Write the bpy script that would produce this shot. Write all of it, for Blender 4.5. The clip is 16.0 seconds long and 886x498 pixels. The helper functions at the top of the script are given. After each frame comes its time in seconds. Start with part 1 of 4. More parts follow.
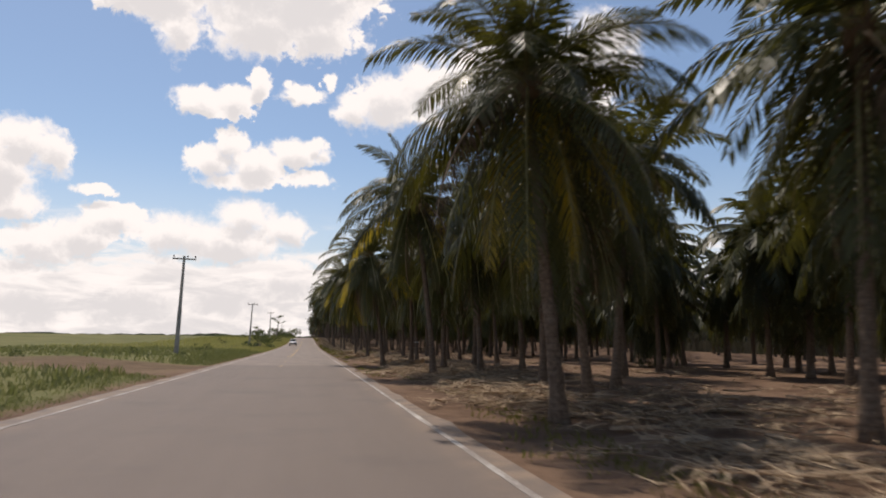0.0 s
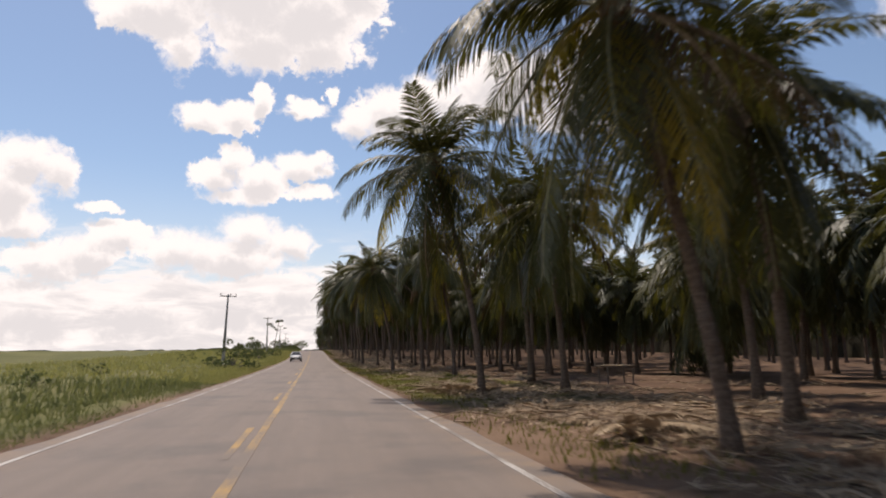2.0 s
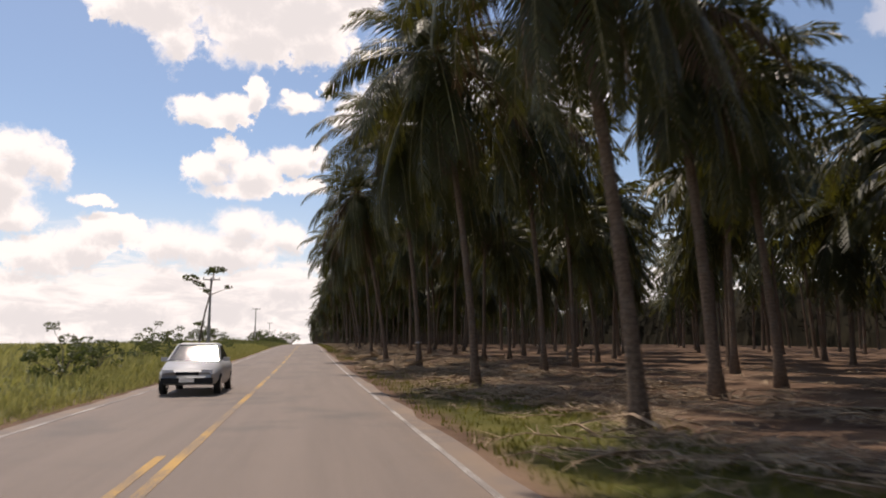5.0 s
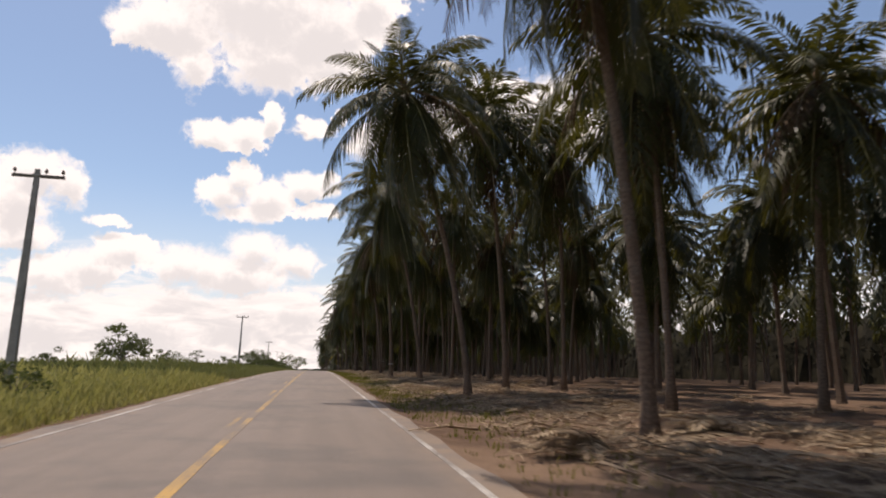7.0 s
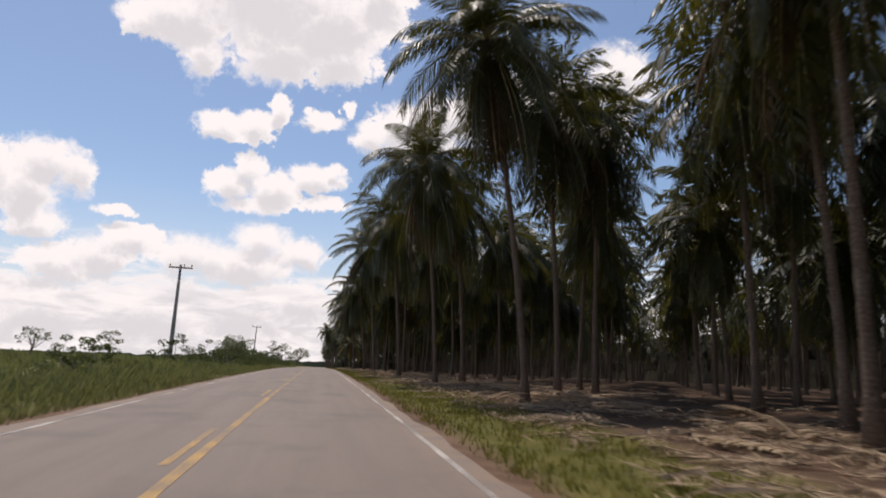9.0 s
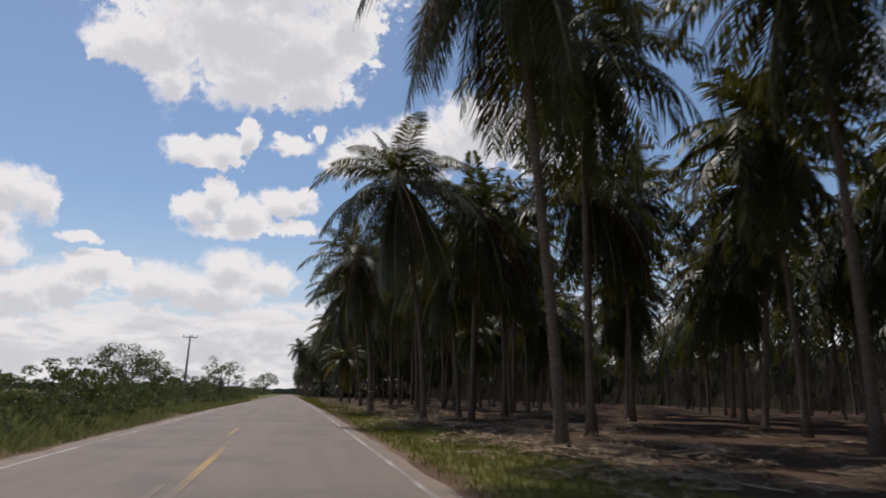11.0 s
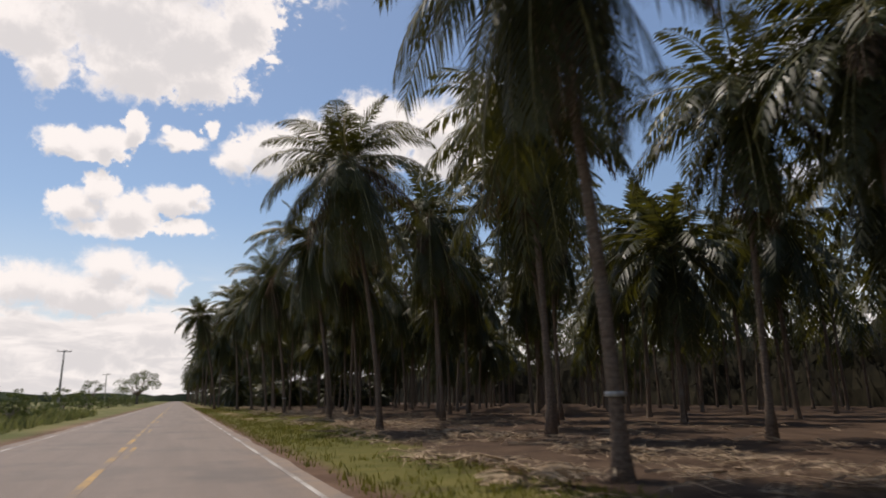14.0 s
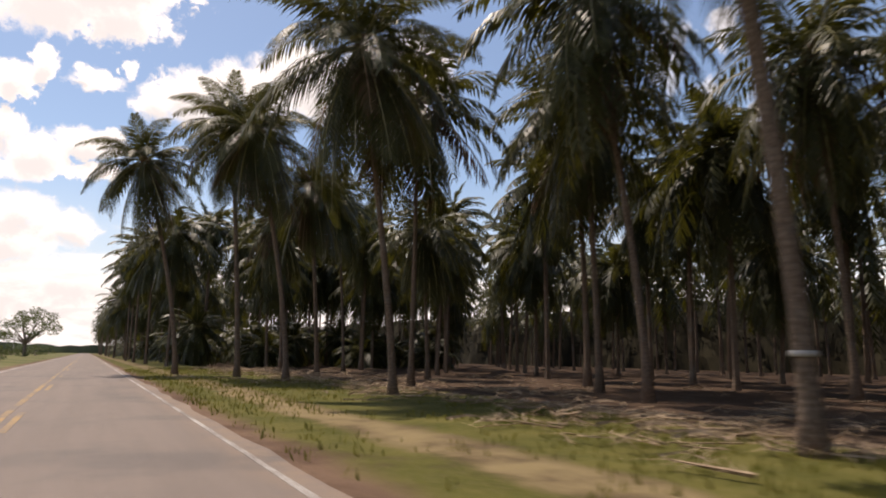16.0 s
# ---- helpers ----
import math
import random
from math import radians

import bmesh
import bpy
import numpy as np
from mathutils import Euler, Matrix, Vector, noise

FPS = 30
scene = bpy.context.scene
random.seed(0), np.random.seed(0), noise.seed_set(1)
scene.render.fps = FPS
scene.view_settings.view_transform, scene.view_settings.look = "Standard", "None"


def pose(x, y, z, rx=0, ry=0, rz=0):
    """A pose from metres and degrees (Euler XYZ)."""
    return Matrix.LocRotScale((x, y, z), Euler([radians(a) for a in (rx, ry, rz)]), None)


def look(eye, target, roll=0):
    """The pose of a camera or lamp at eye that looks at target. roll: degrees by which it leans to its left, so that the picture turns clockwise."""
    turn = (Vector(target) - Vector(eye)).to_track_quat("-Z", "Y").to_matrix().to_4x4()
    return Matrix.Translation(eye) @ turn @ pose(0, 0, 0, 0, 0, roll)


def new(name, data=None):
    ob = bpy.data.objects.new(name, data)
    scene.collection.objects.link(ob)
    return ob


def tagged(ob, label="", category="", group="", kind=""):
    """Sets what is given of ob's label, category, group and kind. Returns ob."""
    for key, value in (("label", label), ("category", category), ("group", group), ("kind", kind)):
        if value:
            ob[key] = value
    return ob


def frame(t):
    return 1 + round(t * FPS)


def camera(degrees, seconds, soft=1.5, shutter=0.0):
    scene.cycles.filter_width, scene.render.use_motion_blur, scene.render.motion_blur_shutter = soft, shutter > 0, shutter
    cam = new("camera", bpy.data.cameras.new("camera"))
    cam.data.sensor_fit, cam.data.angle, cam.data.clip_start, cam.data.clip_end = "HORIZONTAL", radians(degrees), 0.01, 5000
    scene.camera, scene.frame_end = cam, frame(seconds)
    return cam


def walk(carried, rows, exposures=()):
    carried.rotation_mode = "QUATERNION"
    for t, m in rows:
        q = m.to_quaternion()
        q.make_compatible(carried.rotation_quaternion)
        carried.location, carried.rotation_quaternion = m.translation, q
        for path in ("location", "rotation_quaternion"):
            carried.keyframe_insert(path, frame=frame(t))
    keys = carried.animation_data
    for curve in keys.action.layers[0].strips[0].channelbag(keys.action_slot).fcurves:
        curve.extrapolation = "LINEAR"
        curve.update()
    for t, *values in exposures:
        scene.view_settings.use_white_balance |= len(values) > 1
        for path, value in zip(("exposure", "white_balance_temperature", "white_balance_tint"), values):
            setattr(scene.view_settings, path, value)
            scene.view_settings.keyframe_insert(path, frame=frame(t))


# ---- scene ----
# Slope of the road along its length, and the height that follows from it.
SLOPE_Y = (-1000, 60, 94, 165, 194, 224, 254, 330, 376, 9000)
SLOPE_V = (0, 0, .002, .013, .020, .021, .018, .007, 0, 0)
GRID_Y = np.arange(-400.0, 4500.0, 2.0)
GRID_H = np.concatenate([[0.0], np.cumsum(2.0 * np.interp(GRID_Y[:-1] + 1.0, SLOPE_Y, SLOPE_V))])


def rise(y):
    return np.interp(y, GRID_Y, GRID_H)


# ---- camera ----
cam = camera(66.3, 16.0, soft=1.85, shutter=0.14)
# seconds, x, y, height over the road, rx, ry, rz
PATH = [
    (0, 0.03, 0.00, 1.364, 97.93, -0.71, -11.26),
    (0.5, -0.14, 13.07, 1.418, 99.38, 0.07, -11.55),
    (1, -0.09, 26.20, 1.413, 99.97, 2.23, -9.48),
    (1.5, -0.24, 39.50, 1.423, 98.51, 1.27, -9.49),
    (2, -0.41, 52.94, 1.419, 98.81, 0.40, -10.67),
    (2.5, -0.34, 66.53, 1.394, 99.02, 1.26, -10.89),
    (3, -0.15, 80.24, 1.453, 99.52, 0.45, -10.31),
    (3.5, 0.12, 94.10, 1.427, 98.19, -1.61, -9.62),
    (6, 0.27, 164.84, 1.440, 99.26, 1.23, -12.05),
    (6.5, 0.19, 179.22, 1.378, 99.99, 0.72, -12.05),
    (7, 0.14, 193.81, 1.416, 100.71, -1.17, -10.53),
    (7.5, 0.13, 208.71, 1.403, 101.19, -0.01, -11.05),
    (8, 0.19, 223.77, 1.397, 100.86, 0.21, -11.81),
    (8.5, 0.15, 238.94, 1.346, 100.68, -0.45, -11.26),
    (9, 0.19, 254.14, 1.409, 100.26, -2.25, -10.26),
    (11.5, 0.02, 330.27, 1.405, 103.05, -0.86, -12.67),
    (12, -0.21, 345.49, 1.413, 103.77, -3.05, -11.16),
    (12.5, -0.20, 360.69, 1.403, 103.27, -3.62, -11.60),
    (13, 0.07, 375.90, 1.442, 101.73, -0.80, -13.97),
    (13.5, -0.03, 391.17, 1.328, 101.12, 0.79, -15.31),
    (14, 0.03, 406.52, 1.381, 102.43, 0.31, -20.93),
    (14.5, 0.06, 421.94, 1.404, 101.12, -1.52, -26.66),
    (15, 0.09, 437.43, 1.395, 102.92, -0.19, -26.40),
    (15.5, -0.04, 452.95, 1.322, 101.16, -0.85, -26.33),
    (16, 0.07, 468.51, 1.329, 99.11, -0.95, -27.45),
]
walk(cam, [(t, pose(x, y, z + float(rise(y)), rx, ry, rz)) for t, x, y, z, rx, ry, rz in PATH],
     exposures=[(0, -0.05, 6900, 16), (3.5, 0.05, 7000, 19), (6, 0.05, 7100, 19), (8, 0.03, 7100, 19), (9, -0.1, 6700, 18), (11.3, -0.35, 6400, 14), (13.4, -0.38, 6350, 13), (14, -0.12, 6850, 16),
                (14.6, 0.2, 7200, 19), (16, 0.25, 7300, 20)])

# ---- sky and sun ----
SUN_ELEVATION, SUN_AZIMUTH = 64.0, -16.0      # degrees; azimuth from the road's direction towards the palms
sun = new("sun", bpy.data.lights.new("sun", "SUN"))
sun.data.energy, sun.data.angle, sun.data.color = 3.6, radians(0.53), (1.0, 0.95, 0.86)
e, a = radians(SUN_ELEVATION), radians(SUN_AZIMUTH)
to_sun = Vector((math.sin(a) * math.cos(e), math.cos(a) * math.cos(e), math.sin(e)))
sun.matrix_world = look((0, 0, 60), Vector((0, 0, 60)) - to_sun)

world = bpy.data.worlds.new("world")
scene.world = world
world.use_nodes = True


class Nodes:
    """Short hand for building node trees."""

    def __init__(self, tree):
        self.tree = tree
        tree.nodes.clear()

    def add(self, kind, values=None, **settings):
        node = self.tree.nodes.new(kind)
        if "operation" in settings:
            node.operation = settings["operation"]
        if "use_clamp" in settings:
            node.use_clamp = settings["use_clamp"]
        if "interpolation_type" in settings:
            node.interpolation_type = settings["interpolation_type"]
        if "data_type" in settings:
            node.data_type, node.blend_type = settings["data_type"], settings["blend_type"]
        for key, value in (values or {}).items():
            if hasattr(value, "is_output"):
                self.tree.links.new(value, node.inputs[key])
            else:
                node.inputs[key].default_value = value
        return node

    def math(self, op, a, b=0.0, c=0.0, clamp=False):
        return self.add("ShaderNodeMath", {0: a, 1: b, 2: c}, operation=op, use_clamp=clamp).outputs[0]

    def ramp(self, value, lo, hi, to_lo=0.0, to_hi=1.0, smooth=True):
        return self.add("ShaderNodeMapRange", {0: value, 1: lo, 2: hi, 3: to_lo, 4: to_hi},
                        interpolation_type="SMOOTHSTEP" if smooth else "LINEAR").outputs[0]

    def mix(self, fac, a, b, blend="MIX"):
        node = self.add("ShaderNodeMix", None, data_type="RGBA", blend_type=blend)
        for socket, value in zip((node.inputs[0], node.inputs[6], node.inputs[7]), (fac, a, b)):
            if hasattr(value, "is_output"):
                self.tree.links.new(value, socket)
            else:
                socket.default_value = value if isinstance(value, (int, float)) else (*value, 1.0)[:4]
        return node.outputs[2]

    def noise(self, vector, scale, detail=4.0, rough=0.55, distortion=0.0):
        return self.add("ShaderNodeTexNoise", {"Vector": vector, "Scale": scale, "Detail": detail, "Roughness": rough,
                                               "Distortion": distortion}).outputs[0]


# Cumulus in the direction of travel: azimuth, elevation, half width, half height in degrees.
CLOUD_HIGH = [(-6.6, 28.8, 9.5, 4.5), (-12.9, 26.3, 4.8, 2.4), (-11.4, 24.0, 1.9, 2.1), (-15.8, 25.8, 2.5, 1.5), (-0.8, 27.7, 6.4, 3.6), (3.2, 30.0, 3.0, 2.5),
              (-4.6, 25.2, 5.2, 2.6), (-7.8, 33.1, 15.7, 4.3), (-0.2, 25.1, 4.4, 2.2), (-8.1, 38.3, 20.4, 4.3), (5.7, 27.3, 0.9, 0.4)]
CLOUD_SMALL = [(-9.6, 18.9, 2.0, 1.1), (-6.7, 19.3, 1.8, 1.2), (-4.7, 20.5, 0.9, 1.6), (-7.7, 18.3, 2.7, 0.8), (-1.3, 20.1, 1.8, 0.9), (1.0, 21.3, 0.6, 0.7),
               (-2.5, 20.7, 0.7, 0.4), (-6.9, 15.6, 1.4, 1.6), (-8.2, 14.3, 2.1, 1.4), (-4.6, 14.2, 2.7, 1.6), (-1.4, 15.4, 2.6, 1.3), (-5.5, 12.8, 3.6, 0.7),
               (0.2, 16.2, 0.9, 0.7), (-0.4, 13.4, 2.0, 0.7)]
CLOUD_RIGHT = [(24.6, 24.1, 3.1, 2.7), (20.3, 22.1, 3.0, 2.7), (15.2, 22.2, 4.6, 3.0), (10.2, 21.0, 4.0, 2.2), (6.2, 20.1, 3.5, 2.1), (3.3, 19.3, 1.9, 1.3),
               (7.7, 19.0, 4.5, 1.2), (21.8, 20.2, 4.0, 2.3)]
CLOUD_LEFT = [(-21.5, 14.1, 2.7, 1.7), (-22.7, 12.0, 2.1, 2.4), (-19.6, 13.6, 1.6, 1.9), (-21.9, 9.7, 2.1, 1.2), (-25.5, 12.8, 2.9, 2.7), (-32.7, 12.8, 4.3, 3.2),
              (-29.3, 7.8, 4.6, 2.2)]
CLOUD_LOW = [(-5.4, 10.0, 2.5, 1.4), (-2.2, 9.2, 2.2, 1.3), (-6.6, 7.9, 4.9, 1.8), (-10.5, 8.2, 3.8, 1.7), (-15.1, 9.3, 2.4, 1.2), (-17.0, 7.9, 2.7, 1.5),
             (-20.2, 6.8, 2.9, 1.6), (-16.6, 11.2, 1.6, 0.5), (-2.1, 5.2, 3.6, 1.7), (-6.5, 4.0, 5.2, 2.0), (-13.6, 3.5, 6.0, 2.2), (-20.7, 3.3, 4.9, 2.2),
             (-27.5, 3.5, 4.8, 2.6), (2.5, 4.8, 3.0, 1.6)]
n = Nodes(world.node_tree)
sky = n.add("ShaderNodeTexSky")
sky.sky_type, sky.sun_disc, sky.sun_elevation, sky.sun_rotation = "NISHITA", False, e, a
sky.air_density, sky.dust_density, sky.ozone_density = 1.0, 0.6, 2.0
away = n.add("ShaderNodeTexCoord").outputs["Generated"]
axes = n.add("ShaderNodeSeparateXYZ", {0: away})
azimuth = n.math("MULTIPLY", n.math("ARCTAN2", axes.outputs[0], axes.outputs[1]), 57.29578)
elevation = n.math("MULTIPLY", n.math("ARCSINE", axes.outputs[2]), 57.29578)
coarse = n.noise(away, 9.0, 8.0, 0.62)
billow = n.noise(away, 26.0, 6.0, 0.6, 0.3)
tufts = n.noise(away, 62.0, 6.0, 0.62, 0.4)


def cloud_depth(lift):
    """How deep a direction lies inside the cumulus, with ragged edges; lift looks that many degrees higher."""
    sway = n.math("MULTIPLY_ADD", n.math("SUBTRACT", n.noise(away, 34.0, 5.0, 0.6), 0.5), 2.6, azimuth)
    nod = n.math("ADD", n.math("MULTIPLY_ADD", n.math("SUBTRACT", billow, 0.5), 1.9, elevation), lift)
    spot = n.add("ShaderNodeCombineXYZ", {0: sway, 1: nod}).outputs[0]
    reach = None
    for az, el, wide, high in CLOUD_HIGH + CLOUD_SMALL + CLOUD_RIGHT + CLOUD_LEFT + CLOUD_LOW:
        off = n.add("ShaderNodeVectorMath", {0: spot, 1: (1 / wide, 1 / high, 0), 2: (-az / wide, -el / high, 0)}, operation="MULTIPLY_ADD").outputs[0]
        one = n.add("ShaderNodeVectorMath", {0: off}, operation="LENGTH").outputs["Value"]
        reach = one if reach is None else n.math("SMOOTH_MIN", reach, one, 0.12)
    return n.math("SUBTRACT", 1.0, reach)


ragged = n.math("MULTIPLY_ADD", n.math("SUBTRACT", tufts, 0.5), 1.1, n.math("MULTIPLY", n.math("SUBTRACT", billow, 0.5), 0.7))
field = n.math("ADD", cloud_depth(0.0), ragged)
above = n.math("MULTIPLY_ADD", ragged, 0.7, cloud_depth(1.1))
soft_edge = n.ramp(coarse, 0.40, 0.62, 0.13, 0.46)
cumulus = n.ramp(field, n.math("MULTIPLY", soft_edge, -0.75), soft_edge)
# Far cloud banks towards the horizon, and scattered cumulus over the rest of the sky.
layers = n.noise(n.add("ShaderNodeCombineXYZ", {0: n.math("MULTIPLY", azimuth, 0.10), 1: n.math("MULTIPLY", elevation, 0.42)}).outputs[0], 1.6, 7.0, 0.6, 0.4)
bank = n.math("MULTIPLY", n.ramp(elevation, 11.0, 6.0), n.ramp(n.math("MULTIPLY_ADD", n.ramp(elevation, 9.0, 2.0), 0.28, layers), 0.46, 0.66))
rest = n.math("MULTIPLY", n.ramp(n.math("ABSOLUTE", azimuth), 36.0, 60.0), n.ramp(coarse, 0.57, 0.66))
cover = n.math("MAXIMUM", cumulus, n.math("MAXIMUM", bank, rest), clamp=True)
# Sunlit tops and edges, greyer where more cloud lies above.
grey = n.math("MULTIPLY_ADD", n.math("SUBTRACT", billow, 0.5), 0.45, n.math("MAXIMUM", n.math("MULTIPLY", n.ramp(above, 0.0, 0.9), 0.85), n.math("MULTIPLY", n.ramp(elevation, 9.0, 3.0), n.ramp(layers, 0.35, 0.7))))
white = n.mix(n.ramp(grey, 0.0, 0.85), (1.02, 1.005, 0.985), (0.76, 0.765, 0.775))
blue = n.add("ShaderNodeVectorMath", {0: sky.outputs[0], 1: (0.113, 0.120, 0.120)}, operation="MULTIPLY").outputs[0]
veil = n.mix(n.ramp(elevation, 16.0, 0.0), blue, n.mix(0.6, blue, (0.75, 0.80, 0.86)))
back = n.add("ShaderNodeBackground", {0: n.mix(cover, veil, white), 1: 1.0})
n.add("ShaderNodeOutputWorld", {0: back.outputs[0]})


# ---- materials ----
def material(name, colour, rough=0.8, metal=0.0, spec=0.3):
    """A node material; colour is a function of the Nodes that returns a colour socket, or (colour, height)."""
    m = bpy.data.materials.new(name)
    m.use_nodes = True
    k = Nodes(m.node_tree)
    got = colour(k)
    colour_socket, height = got if isinstance(got, tuple) else (got, None)
    bsdf = k.add("ShaderNodeBsdfPrincipled", {"Base Color": colour_socket, "Roughness": rough, "Metallic": metal, "Specular IOR Level": spec})
    if height is not None:
        bump = k.add("ShaderNodeBump", {"Height": height[0], "Strength": height[1], "Distance": height[2]})
        m.node_tree.links.new(bump.outputs[0], bsdf.inputs["Normal"])
    k.add("ShaderNodeOutputMaterial", {0: bsdf.outputs[0]})
    return m


def leafy(name, dark, light, through_colour, rough=0.45, share=0.35, spec=0.35):
    """Leaves: glossy on top, with light coming through; each island and each object a little different."""
    m = bpy.data.materials.new(name)
    m.use_nodes = True
    k = Nodes(m.node_tree)
    geo = k.add("ShaderNodeNewGeometry")
    per_leaf = geo.outputs["Random Per Island"]
    per_thing = k.add("ShaderNodeObjectInfo").outputs["Random"]
    patch = k.noise(geo.outputs["Position"], 0.9, 3.0)
    value = k.math("ADD", k.math("MULTIPLY", per_leaf, 0.45), k.math("ADD", k.math("MULTIPLY", per_thing, 0.35), k.math("MULTIPLY", patch, 0.3)))
    colour = k.mix(k.ramp(value, 0.15, 0.95), dark, light)
    bsdf = k.add("ShaderNodeBsdfPrincipled", {"Base Color": colour, "Roughness": rough, "Specular IOR Level": spec})
    glow = k.add("ShaderNodeBsdfTranslucent", {0: k.mix(per_leaf, through_colour, light)})
    both = k.add("ShaderNodeMixShader", {0: share, 1: bsdf.outputs[0], 2: glow.outputs[0]})
    k.add("ShaderNodeOutputMaterial", {0: both.outputs[0]})
    return m


def place(k):
    return k.add("ShaderNodeNewGeometry").outputs["Position"]


def asphalt(k):
    p = place(k)
    xyz = k.add("ShaderNodeSeparateXYZ", {0: p})
    grit = k.noise(p, 55.0, 3.0, 0.7)
    stone = k.add("ShaderNodeTexVoronoi", {"Vector": p, "Scale": 90.0}).outputs["Distance"]
    long = k.add("ShaderNodeMapping", {"Vector": p, "Scale": (1.1, 0.05, 1.0)}).outputs[0]
    streak = k.noise(long, 1.6, 5.0, 0.6)
    blot = k.noise(p, 0.35, 5.0, 0.62)
    base = k.mix(k.ramp(streak, 0.3, 0.7), (0.172, 0.133, 0.106), (0.205, 0.159, 0.127))
    base = k.mix(k.ramp(blot, 0.48, 0.70, 0.0, 0.7), base, (0.105, 0.088, 0.077))
    base = k.mix(k.ramp(grit, 0.35, 0.75, 0.0, 0.35), base, (0.24, 0.205, 0.18))
    # a darker stretch of road before the lighter one
    dark_start = k.ramp(k.math("MULTIPLY_ADD", k.noise(p, 0.9, 3.0), 1.6, xyz.outputs[1]), 42.5, 40.5, 0.0, 0.55)
    base = k.mix(dark_start, base, (0.112, 0.084, 0.068))
    # sand blown in from both edges
    side = k.math("ABSOLUTE", k.math("ADD", xyz.outputs[0], 1.2))
    sand = k.math("MULTIPLY", k.ramp(side, 2.7, 3.7), k.ramp(k.noise(p, 1.3, 5.0), 0.35, 0.65))
    return k.mix(sand, base, (0.25, 0.18, 0.125)), (k.math("ADD", grit, stone), 0.35, 0.01)


def earth(k):
    """Sandy soil under the palms, grass on the verges and the field, by place."""
    p = place(k)
    xyz = k.add("ShaderNodeSeparateXYZ", {0: p})
    x, y = xyz.outputs[0], xyz.outputs[1]
    big, mid, fine = k.noise(p, 0.12, 5.0, 0.6), k.noise(p, 0.8, 5.0, 0.62), k.noise(p, 9.0, 4.0, 0.65)
    soil = k.mix(k.ramp(mid, 0.3, 0.7), (0.098, 0.059, 0.039), (0.174, 0.111, 0.073))
    soil = k.mix(k.ramp(big, 0.45, 0.7), soil, (0.225, 0.148, 0.098))
    soil = k.mix(k.ramp(fine, 0.5, 0.8, 0.0, 0.5), soil, (0.062, 0.043, 0.031))
    # brown soil under the tall palms, darkened by shade put into the colour
    shaded_soil = k.mix(k.ramp(mid, 0.3, 0.7), (0.054, 0.034, 0.023), (0.098, 0.064, 0.042))
    soil = k.mix(k.math("MULTIPLY", k.ramp(y, 225.0, 300.0), k.ramp(x, 3.0, 6.5)), soil, shaded_soil)
    wear = k.math("MULTIPLY_ADD", k.math("SUBTRACT", mid, 0.5), 0.8, k.math("MULTIPLY", k.math("SUBTRACT", big, 0.5), 0.9))
    turf = k.mix(k.ramp(mid, 0.3, 0.72), (0.070, 0.074, 0.015), (0.130, 0.116, 0.032))
    turf = k.mix(k.ramp(fine, 0.45, 0.8, 0.0, 0.5), turf, (0.20, 0.155, 0.075))
    field_green = k.mix(k.ramp(big, 0.3, 0.7), (0.105, 0.112, 0.042), (0.18, 0.165, 0.070))
    field_green = k.mix(k.ramp(mid, 0.55, 0.8, 0.0, 0.6), field_green, (0.17, 0.135, 0.07))
    along = k.math("MAXIMUM", k.math("MULTIPLY", k.ramp(y, 68.0, 80.0), k.ramp(y, 168.0, 150.0)), k.ramp(y, 215.0, 262.0))
    reach = k.math("MAXIMUM", k.ramp(y, 420.0, 482.0, 6.5, 12.2), k.math("MULTIPLY", k.ramp(y, 112.0, 104.0), 9.6))
    right = k.math("MULTIPLY", along, k.math("MULTIPLY", k.ramp(k.math("SUBTRACT", reach, k.math("MULTIPLY_ADD", wear, -5.0, x)), -0.8, 0.8),
                                              k.ramp(k.math("ADD", x, wear), 2.75, 3.5)))
    right = k.math("MULTIPLY", right, k.ramp(wear, -0.38, -0.1))
    track = k.math("MULTIPLY", k.ramp(y, 448.0, 466.0), k.ramp(k.math("ABSOLUTE", k.math("SUBTRACT", k.math("MULTIPLY_ADD", wear, 1.2, x), 5.2)), 1.0, 0.35))
    right = k.math("MULTIPLY", right, k.math("SUBTRACT", 1.0, track))
    left = k.math("MAXIMUM", k.ramp(k.math("ADD", x, k.math("MULTIPLY", wear, 0.9)), -5.2, -6.4), k.ramp(x, 96.0, 110.0))
    drive = k.math("MULTIPLY", k.ramp(k.math("ABSOLUTE", k.math("ADD", k.math("MULTIPLY_ADD", x, 0.5, k.math("MULTIPLY", wear, 4.0)), k.math("SUBTRACT", y, 32.0))), 7.5, 5.0), k.ramp(x, -22.0, -12.0))
    left = k.math("MULTIPLY", left, k.math("SUBTRACT", 1.0, k.math("MULTIPLY", drive, 0.85)))
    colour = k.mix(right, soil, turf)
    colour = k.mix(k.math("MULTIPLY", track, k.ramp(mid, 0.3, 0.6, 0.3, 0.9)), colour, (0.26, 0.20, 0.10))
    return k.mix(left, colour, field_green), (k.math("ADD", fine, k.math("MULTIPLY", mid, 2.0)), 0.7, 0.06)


def paint(tone, early=0.0, late=0.0):
    def build(k):
        p = place(k)
        gone = k.math("ADD", k.math("MULTIPLY", k.noise(p, 0.5, 3.0), 0.55), k.math("MULTIPLY", k.noise(p, 28.0, 4.0, 0.7), 0.6))
        y = k.add("ShaderNodeSeparateXYZ", {0: p}).outputs[1]
        gone = k.math("MULTIPLY_ADD", k.math("MULTIPLY_ADD", k.ramp(y, 68.0, 54.0), early, k.math("MULTIPLY", k.ramp(y, 290.0, 345.0), late)), 0.07, gone)
        return k.mix(k.ramp(gone, 0.44, 0.66, 0.25, 0.96), tone, (0.165, 0.135, 0.115))
    return build


